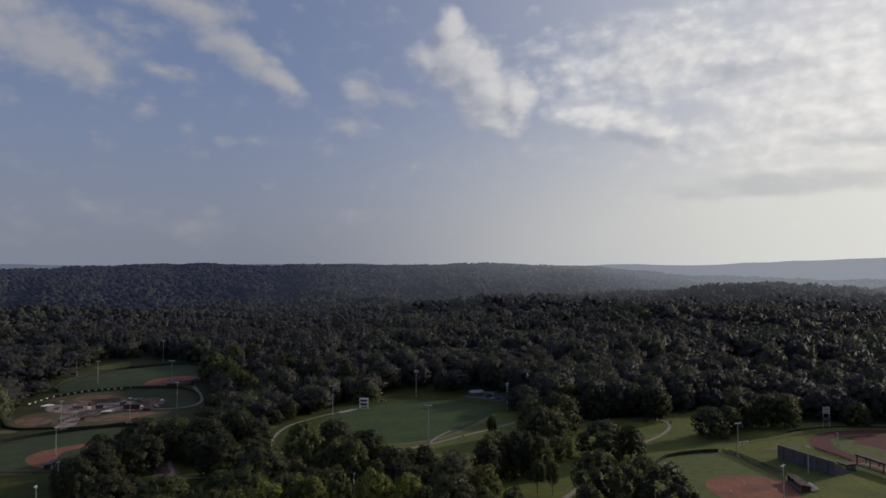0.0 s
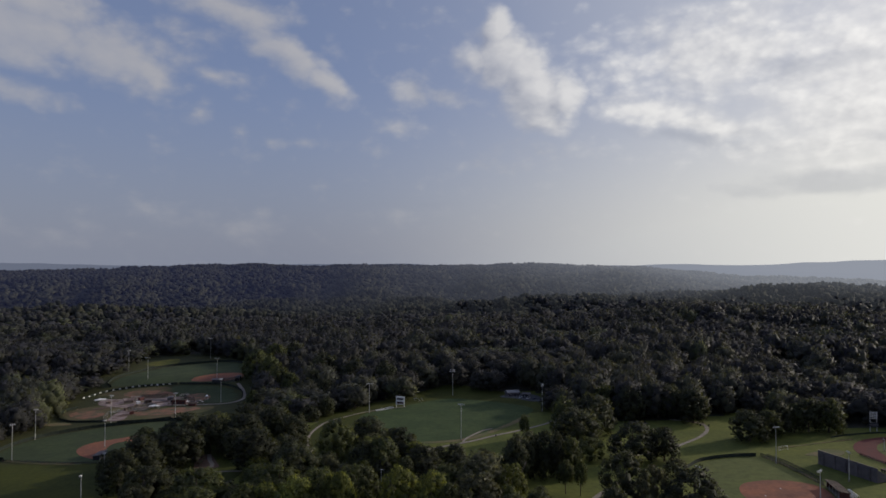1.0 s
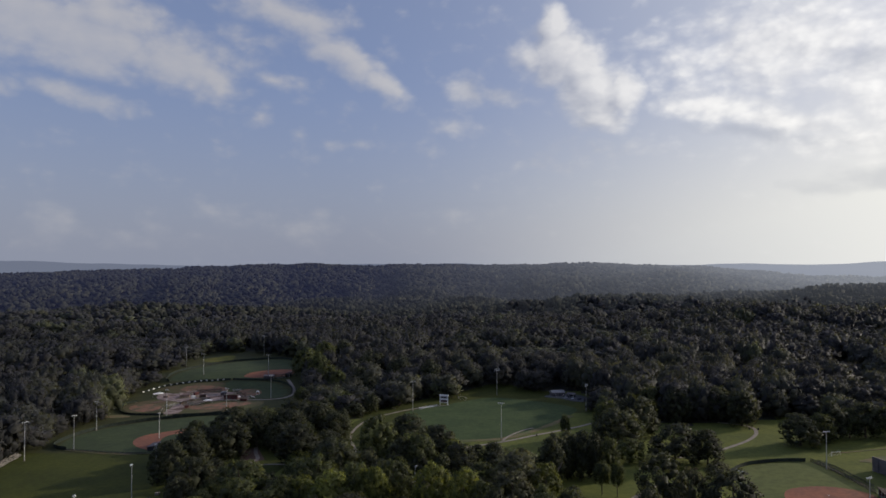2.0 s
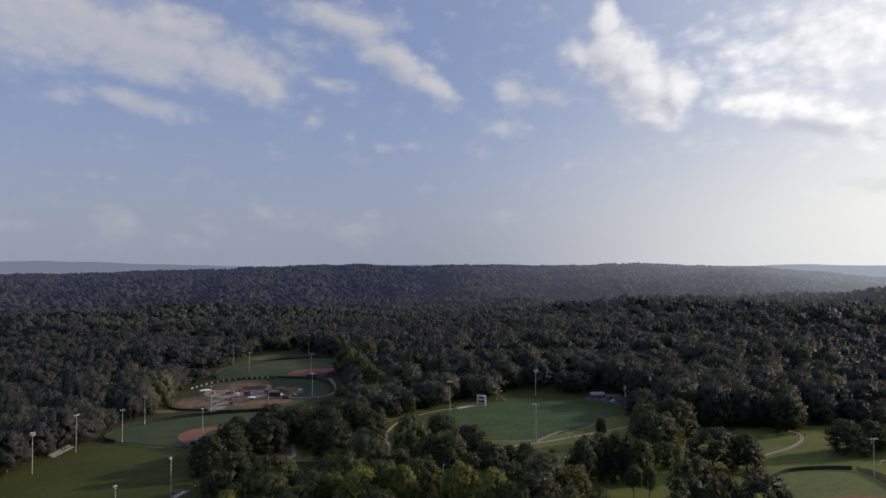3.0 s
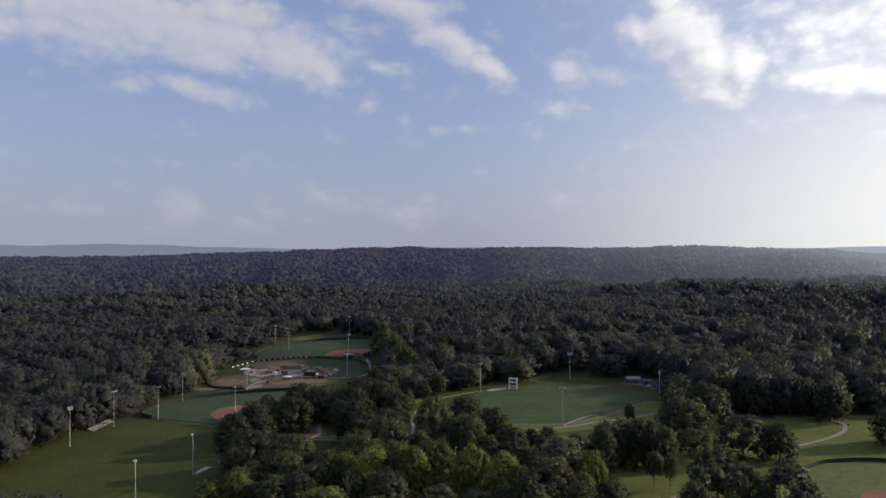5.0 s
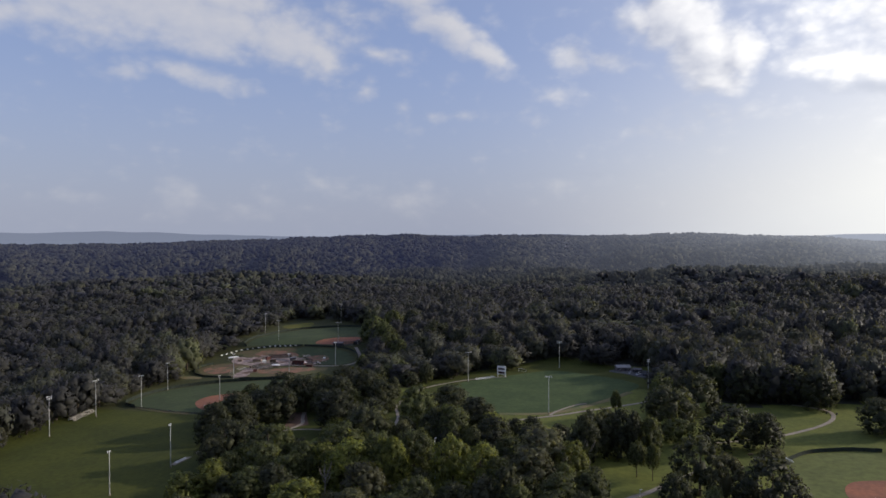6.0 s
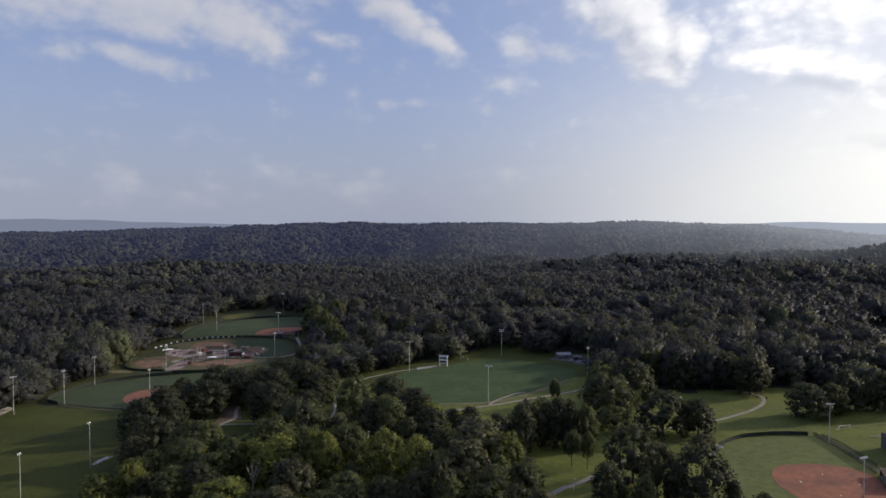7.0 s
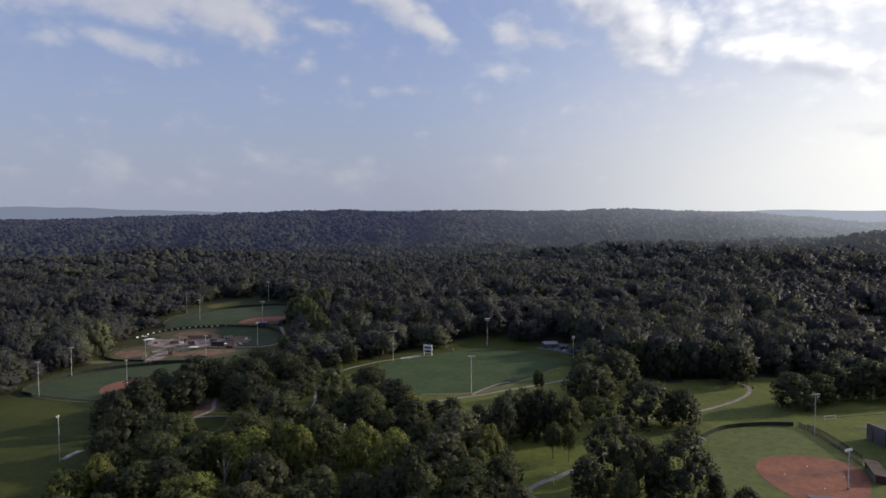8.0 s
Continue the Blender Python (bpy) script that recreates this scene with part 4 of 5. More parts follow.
# far trees share one glowing material with the haze painted in
for spots, kinds, words in (([q for q, near in far_spots if not near], FAR_T, "distant dark wooded hills with thin haze painted on"),
                            (scatter(2080, 3500, 22.0, 15, 25, 22, 36), LAST_T, "distant blue-green wooded ridges with haze painted on")):
    tagged(shape_forest("backdrop", [(*q[:6], 0, q[7]) for q in spots], kinds, [HAZE_GLOW_WOODS], words, "hills"), kind="structure")


# ---- light poles ----
def light_pole(x, y, height, turn, arms=1, lamps=4, label="tall galvanised steel floodlight pole beside the sports fields"):
    e = thing("light_pole", label, "light pole", spot(x, y, turn), "floodlight poles")
    part("pole", rod(bmesh.new(), (0, 0, -0.3), (0, 0, height), 0.24, 0.14, 10), STEEL, e)
    part("base_collar", rod(bmesh.new(), (0, 0, -0.1), (0, 0, 0.8), 0.46, 0.42, 10), CONCRETE, e, "concrete base collar")
    wide = 1.15 * lamps
    first = None
    for k in range(arms):
        z = height - 0.4 - 1.3 * k
        arm = part("crossarm", boxed(0, 0, z, wide, 0.16, 0.16), STEEL, e)
        for i in range(lamps):
            m = pose((i + 0.5) * wide / lamps - wide / 2, 0.35, z + 0.55, -28, 0, 0)
            if first is None:
                bm = bmesh.new()
                box(bm, 0, 0, -0.35, 0.62, 0.42, 0.62, 0, 0.1)
                box(bm, 0, -0.25, -0.1, 0.12, 0.3, 0.12)
                first = part("floodlight", bm, LAMP_GREY, e, "pale floodlight head")
                first.matrix_basis = m
            else:
                share("floodlight", first, e, m)["label"] = "pale floodlight head"
    return e


WEST_POLES = [
    (-295, 332, 24.5, 250, 2, 3), (-306, 378.5, 24.5, 250, 1, 4), (-291.5, 404.5, 23, 230, 1, 3), (-314.6, 459, 21.5, 230, 1, 3),
    (-180, 300, 22, 90, 1, 2), (-181, 261, 20, 90, 1, 2), (-249, 435.5, 18, 60, 1, 2), (-283.6, 502, 22.5, 0, 1, 3), (-239, 516, 21, 0, 1, 3),
    (-229, 582, 21, 60, 1, 3), (-342, 669, 22, 180, 1, 5), (-266, 662, 22, 180, 1, 5), (-338, 815, 25, 180, 1, 5), (-388, 715, 23, 230, 1, 3), (-205, 361, 16, 70, 1, 2)]
EAST_POLES = [
    (-86, 528, 23.5, 210, 1, 5), (-23.6, 595.5, 23, 180, 2, 4), (-9.3, 441.5, 23.5, 0, 1, 4), (50, 526, 21, 200, 2, 2),
    (167.2, 383.2, 20, 200, 1, 4), (160, 318, 15.5, 40, 1, 4), (190, 352, 14.5, 100, 1, 3), (108, 324, 16, 120, 1, 4), (236, 404, 7, 100, 1, 1)]
for x, y, h, turn, arms, lamps in WEST_POLES + EAST_POLES:
    light_pole(x, y, h, turn, arms, lamps)


# ---- fences ----
def fence(pts, height, bay, fabric, label, closed=False, panels=None, rail=False):
    line = resample(curve_through(pts, closed, 10), bay)
    e = thing("fence", label, "fence", group="field fences")
    post = sheet = top = None
    for i, (x, y) in enumerate(line):
        m = pose(x, y, ground_z(x, y))
        if post is None:
            post = part("post", rod(bmesh.new(), (0, 0, -0.2), (0, 0, height + 0.08), 0.05, 0.05, 6), DARK if fabric is SCREEN else RAIL, e)
            post.matrix_basis = m
        else:
            share("post", post, e, m)
        if i + 1 < len(line):
            x2, y2 = line[i + 1]
            a, b = Vector((x, y, ground_z(x, y))), Vector((x2, y2, ground_z(x2, y2)))
            turn = Matrix.Translation((a + b) / 2) @ (b - a).to_track_quat("X", "Z").to_matrix().to_4x4()
            if sheet is None:
                sheet = part("fence_panel", boxed(0, 0.07, 0.05, bay * 1.0, 0.03, height), fabric, e)
                sheet.matrix_basis = turn
                if rail:
                    top = part("top_rail", boxed(0, 0, height, bay * 1.0, 0.07, 0.07), RAIL, e)
                    top.matrix_basis = turn
            else:
                share("fence_panel", sheet, e, turn)
                if top is not None:
                    share("top_rail", top, e, turn)
            if panels and i % 2 == 0 and panels[0] <= i < panels[1]:
                s = part("banner", boxed(0, -0.1, 0.5, bay * 0.66, 0.04, height - 0.8), WHITE, e, "white advertising banner without readable writing")
                s.matrix_basis = turn
    return e


fence([(-297, 404.5), (-309, 409), (-316.5, 420), (-319, 443), (-314, 465), (-300, 483.5), (-281.5, 497), (-249, 512), (-226, 509), (-208, 490)], 2.4, 4.0, SCREEN, "dark green windscreen fence round the turf field")
fence([(-297, 403.5), (-280, 401), (-264, 398.5), (-237, 396.5), (-222, 401)], 1.4, 4.0, MESH, "low chain-link fence along the turf field")
fence([(-293, 512), (-320, 512.5), (-338, 522), (-350, 540), (-356, 556), (-352, 572)], 1.6, 4.0, SCREEN, "low dark fence round a small ball field")
fence([(-281, 506), (-270, 508), (-256, 511.5), (-244, 520)], 2.2, 4.0, SCREEN, "dark windscreen fence behind a small ball field")
fence([(-374, 609), (-372, 614), (-366, 628), (-355, 636), (-335, 645), (-317, 647.5), (-300, 651)], 1.9, 2.9, SCREEN, "dark fence hung with white advertising banners", panels=(0, 30))
fence([(-300, 651), (-291, 649.5), (-273, 648.5), (-252, 645), (-235, 635), (-223, 619), (-218, 602)], 2.0, 4.0, SCREEN, "dark windscreen fence round a small ball field")
fence([(-367, 645), (-375, 653), (-379, 672), (-375, 707), (-361, 749), (-334, 770), (-302, 780), (-272, 760)], 2.4, 5.0, SCREEN, "long dark windscreen fence at the wood's edge")
fence([(116, 374), (126, 386.5), (136, 392.5), (150, 396.5), (164, 397)], 2.0, 3.0, SCREEN, "dark windscreen outfield fence of the softball field")
fence([(164, 397), (168, 384), (171.5, 362), (174, 344)], 2.2, 3.0, MESH, "brown-grey chain-link fence along the softball field")
fence([(168, 398), (173, 385), (176.5, 363), (178, 352)], 1.2, 3.0, MESH, "low chain-link fence along the spectators' walk")
fence([(222, 436), (236, 441), (255, 445), (282, 441), (316, 430)], 1.0, 4.0, SCREEN, "low dark windscreen fence behind the baseball field")
fence([(219, 398), (222, 384), (225, 369)], 1.2, 3.0, MESH, "low chain-link fence beside the red track")
paving("pavement", ribbon("pavement", [(166, 396), (170.5, 384), (174, 362), (176, 345), (180, 326)], 2.6, 0.2, WORN), "worn brown walk along the softball field")


# ---- buildings and park furniture ----
def scoreboard():
    e = thing("scoreboard", "white framed scoreboard on posts beside the pitch", "scoreboard", spot(-64.5, 552, -12))
    for x in (-3.4, 3.4):
        part("post", boxed(x, 0, -0.3, 0.6, 0.6, 8.6), WHITE, e)
    part("board", boxed(0, 0, 1.9, 7.6, 0.5, 6.4, 0, 0.05), WHITE, e)
    for z in (2.6, 5.6):
        p = part("display", boxed(0, -0.3, z, 5.6, 0.14, 1.7), MAROON if z < 3 else BLUE_GREY, e, "dark score display panel")
        for k in range(4):
            part("digit_bar", boxed(-2.1 + 1.4 * k, -0.39, z + 0.4, 0.8, 0.05, 0.9), DARK, e, "dark blank digit field")
    part("cap", boxed(0, 0, 8.3, 7.9, 0.7, 0.35), WHITE, e)


def bleacher(x, y, turn, length, rows, label, plank=LAMP_GREY):
    e = thing("bleacher", label, "bleacher", spot(x, y, turn), "bleachers")
    for k in range(rows):
        part("seat_plank", boxed(0, 0.75 * k, 0.4 + 0.38 * k, length, 0.36, 0.08), plank, e)
        part("foot_plank", boxed(0, 0.75 * k - 0.36, 0.15 + 0.38 * k, length, 0.3, 0.06), plank, e)
    n = max(2, int(length / 3))
    for i in range(n + 1):
        bm = bmesh.new()
        px = -length / 2 + i * length / n
        rod(bm, (px, -0.3, 0), (px, 0.75 * rows - 0.3, 0.38 * rows), 0.05, 0.05, 5)
        rod(bm, (px, 0.75 * rows - 0.4, 0), (px, 0.75 * rows - 0.4, 0.38 * rows), 0.05, 0.05, 5)
        part("frame", bm, STEEL, e)
    return e


def shelter(name, x, y, turn, lx, ly, h, wall_mat, roof_mat, label, category, open_front=True, pitch_h=0.8):
    """A low building with three walls, front posts and a sloping roof with eaves."""
    e = thing(name, label, category, spot(x, y, turn))
    part("back_wall", boxed(0, ly / 2, -0.3, lx, 0.2, h + 0.3), wall_mat, e)
    for s in (-1, 1):
        part("side_wall", boxed(s * (lx / 2 - 0.1), 0, -0.3, 0.2, ly - 0.2, h + 0.3), wall_mat, e)
    part("floor_slab", boxed(0, 0, -0.2, lx, ly, 0.35), CONCRETE, e)
    if open_front:
        n = max(2, int(lx / 4))
        for i in range(n + 1):
            part("post", boxed(-lx / 2 + 0.15 + i * (lx - 0.3) / n, -ly / 2, -0.2, 0.16, 0.16, h + 0.2 + pitch_h * 0.8), STEEL, e)
        part("bench", boxed(0, ly / 2 - 0.6, 0.5, lx - 1, 0.45, 0.1), WOOD, e)
    else:
        part("front_wall", boxed(0, -ly / 2, -0.3, lx, 0.2, h + 0.3), wall_mat, e)
        for k in range(3):
            part("window" if k != 1 else "door", boxed(-lx / 3 + k * lx / 3, -ly / 2 - 0.12, 0.05 if k == 1 else 1.0, 1.1 if k == 1 else 1.6, 0.08, 2.05 if k == 1 else 1.1), DARK, e)
    bm = bmesh.new()
    o = 0.6
    z0, z1 = h, h + pitch_h
    pts = [(-lx / 2 - o, -ly / 2 - o, z1), (lx / 2 + o, -ly / 2 - o, z1), (lx / 2 + o, ly / 2 + o, z0), (-lx / 2 - o, ly / 2 + o, z0)]
    lo = [bm.verts.new(p) for p in pts]
    hi = [bm.verts.new((p[0], p[1], p[2] + 0.22)) for p in pts]
    bm.faces.new(lo[::-1])
    bm.faces.new(hi)
    for i in range(4):
        bm.faces.new((lo[i], lo[(i + 1) % 4], hi[(i + 1) % 4], hi[i]))
    roof = part("roof", bm, roof_mat, e)
    for i in range(int(lx / 1.2)):
        bm = bmesh.new()
        px = -lx / 2 + 0.6 + i * 1.2
        rod(bm, (px, -ly / 2 - o, z1 + 0.24), (px, ly / 2 + o, z0 + 0.24), 0.05, 0.05, 4)
        part("roof_seam", bm, roof_mat, roof)
    return e


def gabled(name, x, y, turn, lx, ly, h, rise, wall_mat, roof_mat, label, category):
    e = thing(name, label, category, spot(x, y, turn))
    part("wall", boxed(0, 0, -1.0, lx, ly, h + 1.0), wall_mat, e)
    bm = bmesh.new()
    o = 0.5
    a = [bm.verts.new(p) for p in ((-lx / 2 - o, -ly / 2 - o, h), (-lx / 2 - o, 0, h + rise), (-lx / 2 - o, ly / 2 + o, h))]
    b = [bm.verts.new((lx / 2 + o, v.co.y, v.co.z)) for v in a]
    bm.faces.new(a)
    bm.faces.new(b[::-1])
    bm.faces.new((a[0], b[0], b[1], a[1]))
    bm.faces.new((a[1], b[1], b[2], a[2]))
    bm.faces.new((a[2], b[2], b[0], a[0]))
    bmesh.ops.recalc_face_normals(bm, faces=bm.faces)
    part("roof", bm, roof_mat, e)
    part("door", boxed(lx * 0.1, -ly / 2 - 0.04, 0.0, 1.1, 0.1, 2.1), DARK, e)
    for s in (-0.3, 0.35):
        w = part("window", boxed(lx * s, -ly / 2 - 0.04, 1.0, 1.3, 0.1, 1.1), WHITE, e)
        part("pane", boxed(lx * s, -ly / 2 - 0.1, 1.1, 1.1, 0.04, 0.9), GLASS, w)
    return e


scoreboard()
bleacher(-77, 540, 48, 13, 3, "low pale metal bleacher beside the pitch scoreboard")
bleacher(-71, 546, 48, 6, 3, "short pale metal bleacher beside the pitch scoreboard")
bleacher(-315, 378, 105, 26, 5, "long weathered plank bleacher along the lawn's edge", TAN_PLANK)
bleacher(-181.5, 310, 90, 8, 2, "short pale metal bench bleacher on a concrete pad")
bleacher(158, 304, 200, 9, 4, "pale metal bleacher behind the softball backstop")
bleacher(179, 331, 265, 10, 4, "pale metal bleacher beside the softball dugout")
shelter("dugout", 175.5, 334, 262, 17, 4.5, 2.8, MAROON, ROOF_BROWN, "maroon dugout with a dark brown roof beside the infield", "dugout")
shelter("dugout", 148, 301, 0, 12, 4, 2.6, DARK, BLUE_GREY, "dark dugout with a dark roof by the softball field", "dugout")
shelter("dugout", -237, 410, 100, 11, 4, 2.6, DARK, BLUE_GREY, "dark roofed dugout beside the turf field infield", "dugout")
shelter("concession_stand", -266, 580, 10, 12, 6, 3.4, MAROON, ROOF_BROWN, "dark maroon concession stand with a brown roof on the plaza", "building", False)
shelter("shelter", -298, 586, 30, 6, 4, 2.4, BRICK, PAVING, "small tan shelter with a dusty roof on the plaza", "shelter")
shelter("shelter", -318, 590, 200, 8, 4, 2.4, BRICK, PAVING, "tan open shelter with a dusty roof on the plaza", "shelter")
shelter("shelter", -284, 600, 100, 6, 4, 2.4, BLUE_GREY, ROOF_METAL, "blue-grey shelter with a pale metal roof on the plaza", "shelter")
shelter("dugout", -250, 571, 180, 6, 2.5, 2.0, MAROON, ROOF_BROWN, "small maroon dugout with a brown roof by the ball field", "dugout")
shelter("dugout", -300, 556, 60, 6, 2.5, 2.0, BRICK, ROOF_BROWN, "small tan dugout by the sandy infield", "dugout")
shelter("dugout", -244, 662, 100, 12, 4, 2.8, DARK, BLUE_GREY, "dark dugout at the far ball field", "dugout")
shelter("dugout", -262, 654, 190, 10, 4, 2.8, DARK, BLUE_GREY, "dark dugout beside the far red infield", "dugout")
gabled("shed", 29, 592, 20, 11, 7, 3.2, 1.8, BLUE_GREY, ROOF_METAL, "grey shed with a pale metal gable roof behind the pitch", "shed")
gabled("shed", 41, 586, 350, 6, 5, 2.6, 1.2, DARK, BLUE_GREY, "small dark shed beside the parking patch", "shed")
gabled("house", 286, 1688, 20, 14, 9, 15, 5, WHITE, ROOF_METAL, "white house roof showing through the forest canopy", "house")


def grandstand():
    """Long dark stand with its back to the lawn, seat steps towards the field."""
    e = thing("grandstand", "long dark blue-grey grandstand with a plain back wall", "grandstand", spot(200.5, 367, 110.5))
    ln, dp, h = 36, 11, 6.5
    part("back_wall", boxed(0, dp / 2, -0.6, ln, 0.3, h + 1.2), BLUE_GREY, e)
    for s in (-1, 1):
        bm = bmesh.new()
        x = s * (ln / 2 - 0.15)
        pts = [(-dp / 2, -0.6), (dp / 2 - 0.16, -0.6), (dp / 2 - 0.16, h), (-dp / 2, 1.0)]
        a = [bm.verts.new((x - 0.15, y, z)) for y, z in pts]
        b = [bm.verts.new((x + 0.15, y, z)) for y, z in pts]
        bm.faces.new(a)
        bm.faces.new(b[::-1])
        for i in range(4):
            bm.faces.new((a[i], b[i], b[(i + 1) % 4], a[(i + 1) % 4]))
        bmesh.ops.recalc_face_normals(bm, faces=bm.faces)
        part("side_wall", bm, BLUE_GREY, e)
    for k in range(10):
        part("seat_step", boxed(0, -dp / 2 + 0.55 + k * 1.05, 0.2 + 0.55 * k, ln - 0.7, 1.05, 0.6), BLUE_GREY if k % 2 else ASPHALT, e)
    part("top_rail", boxed(0, dp / 2 - 0.05, h + 0.62, ln, 0.4, 0.14), CONCRETE, e, "pale capping rail")
    for k in range(5):
        part("buttress", boxed(-ln / 2 + 4 + k * 7, dp / 2 + 0.4, -0.6, 0.5, 0.6, h + 0.4), BLUE_GREY, e)


grandstand()


def canopy_stand(x, y, turn, lx, ly, h, label):
    e = thing("covered_stand", label, "covered stand", spot(x, y, turn))
    part("roof", boxed(0, 0, h, lx, ly, 0.5, 0, 0.08), ROOF_BROWN, e)
    part("fascia", boxed(0, -ly / 2 - 0.06, h - 0.3, lx, 0.1, 0.9), DARK, e)
    part("floor_slab", boxed(0, 0, -0.3, lx, ly, 0.45), CONCRETE, e)
    for i in range(5):
        for s in (-1, 1):
            part("post", boxed(-lx / 2 + 0.6 + i * (lx - 1.2) / 4, s * (ly / 2 - 0.5), 0.1, 0.45, 0.45, h - 0.1), DARK, e)
    for k in range(3):
        part("bench", boxed(0, -1.5 + 1.5 * k, 0.5 + 0.3 * k, lx - 2, 0.5, 0.12), WOOD, e)
    return e


canopy_stand(231, 351, 284, 34, 7, 4.6, "dark brown roofed stand on thick posts beside the field")
canopy_stand(213, 357, 20, 7, 6, 3.4, "small dark roofed kiosk shelter at the grandstand's end")


def field_board():
    e = thing("scoreboard", "tall steel scoreboard with a slatted upper sign behind the field", "scoreboard", spot(253, 446, -10))
    for x in (-1.9, 1.9):
        part("post", boxed(x, 0, -0.4, 0.35, 0.35, 14.2), STEEL, e)
    part("board", boxed(0, -0.4, 4.2, 5.6, 0.4, 2.6), DARK, e, "dark score panel")
    for k in range(5):
        part("slat", boxed(0, -0.3, 9.2 + 0.95 * k, 4.6, 0.2, 0.45), STEEL, e, "pale sign slat")
    for k in range(5):
        part("digit_bar", boxed(-2.0 + 1.0 * k, -0.64, 5.0, 0.6, 0.06, 0.9), BLUE_GREY, e, "grey blank digit field")


field_board()


def soccer_goal(x, y, turn):
    e = thing("soccer_goal", "white tubular soccer goal with a thin net", "soccer goal", spot(x, y, turn, 0.05), "soccer goals")
    for s in (-1, 1):
        part("upright", rod(bmesh.new(), (s * 3.66, 0, 0), (s * 3.66, 0, 2.44), 0.08, 0.08, 6), WHITE, e)
        part("stay", rod(bmesh.new(), (s * 3.66, 0, 2.44), (s * 3.66, 2.0, 0.03), 0.05, 0.05, 6), WHITE, e)
    part("crossbar", rod(bmesh.new(), (-3.66, 0, 2.44), (3.66, 0, 2.44), 0.08, 0.08, 6), WHITE, e)
    part("ground_bar", rod(bmesh.new(), (-3.66, 2.0, 0.05), (3.66, 2.0, 0.05), 0.05, 0.05, 6), WHITE, e)
    bm = bmesh.new()
    bm.faces.new([bm.verts.new(p) for p in ((-3.6, 0.05, 2.4), (3.6, 0.05, 2.4), (3.6, 1.95, 0.06), (-3.6, 1.95, 0.06))])
    part("net", bm, netting("goal_net", (0.5, 0.5, 0.5), 0.8), e)


soccer_goal(-52, 575, -20)
soccer_goal(182, 409, 30)


def car(x, y, turn, paint, label):
    e = thing("car", label, "car", spot(x, y, turn, 0.16), "parked cars")
    bm = boxed(0, 0, 0.28, 4.5, 1.8, 0.62, 0, 0.12)
    body = part("body", bm, paint, e)
    bm = bmesh.new()
    prof = [(-1.9, 0.9), (1.2, 0.9), (0.6, 1.48), (-1.3, 1.48)]
    a = [bm.verts.new((px, -0.78 + (0.12 if pz > 1 else 0), pz)) for px, pz in prof]
    b = [bm.verts.new((px, 0.78 - (0.12 if pz > 1 else 0), pz)) for px, pz in prof]
    bm.faces.new(a)
    bm.faces.new(b[::-1])
    for i in range(4):
        bm.faces.new((a[i], b[i], b[(i + 1) % 4], a[(i + 1) % 4]))
    bmesh.ops.recalc_face_normals(bm, faces=bm.faces)
    part("cabin_glass", bm, GLASS, e)
    part("roof_panel", boxed(-0.35, 0, 1.47, 1.9, 1.34, 0.05), paint, e)
    for sx in (-1.4, 1.4):
        for sy in (-0.85, 0.85):
            w = part("wheel", rod(bmesh.new(), (sx, sy - 0.1, 0.32), (sx, sy + 0.1, 0.32), 0.32, 0.32, 12), RUBBER, e)
            part("rim", rod(bmesh.new(), (sx, sy - 0.115, 0.32), (sx, sy + 0.115, 0.32), 0.18, 0.18, 8), STEEL, w)


CAR_SILVER = material("silver_car_paint", (0.45, 0.46, 0.48), 0.3, 0.05, 0.5, metal=0.4)
CAR_DARK = material("dark_car_paint", (0.04, 0.045, 0.06), 0.3, 0.05, 0.5)
car(36, 580, 60, CAR_SILVER, "silver parked car on the asphalt behind the pitch")
car(42, 576, 60, WHITE, "white parked car on the asphalt behind the pitch")
car(47, 572, 60, CAR_DARK, "dark parked car on the asphalt behind the pitch")


def bin_barrel(x, y, label):
    e = thing("litter_bin", label, "litter bin", spot(x, y, 0, 0.05), "litter bins")
    bm = rod(bmesh.new(), (0, 0, 0), (0, 0, 1.1), 0.42, 0.45, 12)
    part("barrel", bm, DARK, e)
    part("lid", rod(bmesh.new(), (0, 0, 1.1), (0, 0, 1.35), 0.47, 0.2, 12), DARK, e)


bin_barrel(153.2, 471.5, "dark round litter bin beside the bending path")
bin_barrel(158.4, 470.2, "dark round litter bin beside the bending path")
bin_barrel(13.5, 451, "dark round litter bin beside the pitch path")


def park_bench(x, y, turn):
    e = thing("picnic_table", "weathered wooden picnic table on the lawn", "picnic table", spot(x, y, turn), "picnic tables")
    part("tabletop", boxed(0, 0, 0.7, 2.4, 0.8, 0.08), WOOD, e)
    for s in (-1, 1):
        part("seat", boxed(0, s * 0.75, 0.42, 2.4, 0.28, 0.06), WOOD, e)
        part("leg_frame", boxed(s * 0.85, 0, 0, 0.1, 1.5, 0.7), WOOD, e)


for x, y, t in ((-146, 410, 20), (-150, 404, 70), (-155, 418, 10), (100, 380, 40), (-348, 560, 30)):
    park_bench(x, y, t)


def white_canopy(x, y, turn, lx, ly, h, label):
    e = thing("canopy", label, "canopy", spot(x, y, turn, 0.15), "white canopies")
    bm = bmesh.new()
    c = [bm.verts.new((sx * lx / 2, sy * ly / 2, h)) for sx, sy in ((-1, -1), (1, -1), (1, 1), (-1, 1))]
    t = bm.verts.new((0, 0, h + 1.1))
    for i in range(4):
        bm.faces.new((c[i], c[(i + 1) % 4], t))
    bm.faces.new(c[::-1])
    part("cover", bm, WHITE, e)
    for sx in (-1, 1):
        for sy in (-1, 1):
            part("post", rod(bmesh.new(), (sx * (lx / 2 - 0.1), sy * (ly / 2 - 0.1), -0.2), (sx * (lx / 2 - 0.1), sy * (ly / 2 - 0.1), h), 0.06, 0.06, 6), STEEL, e)


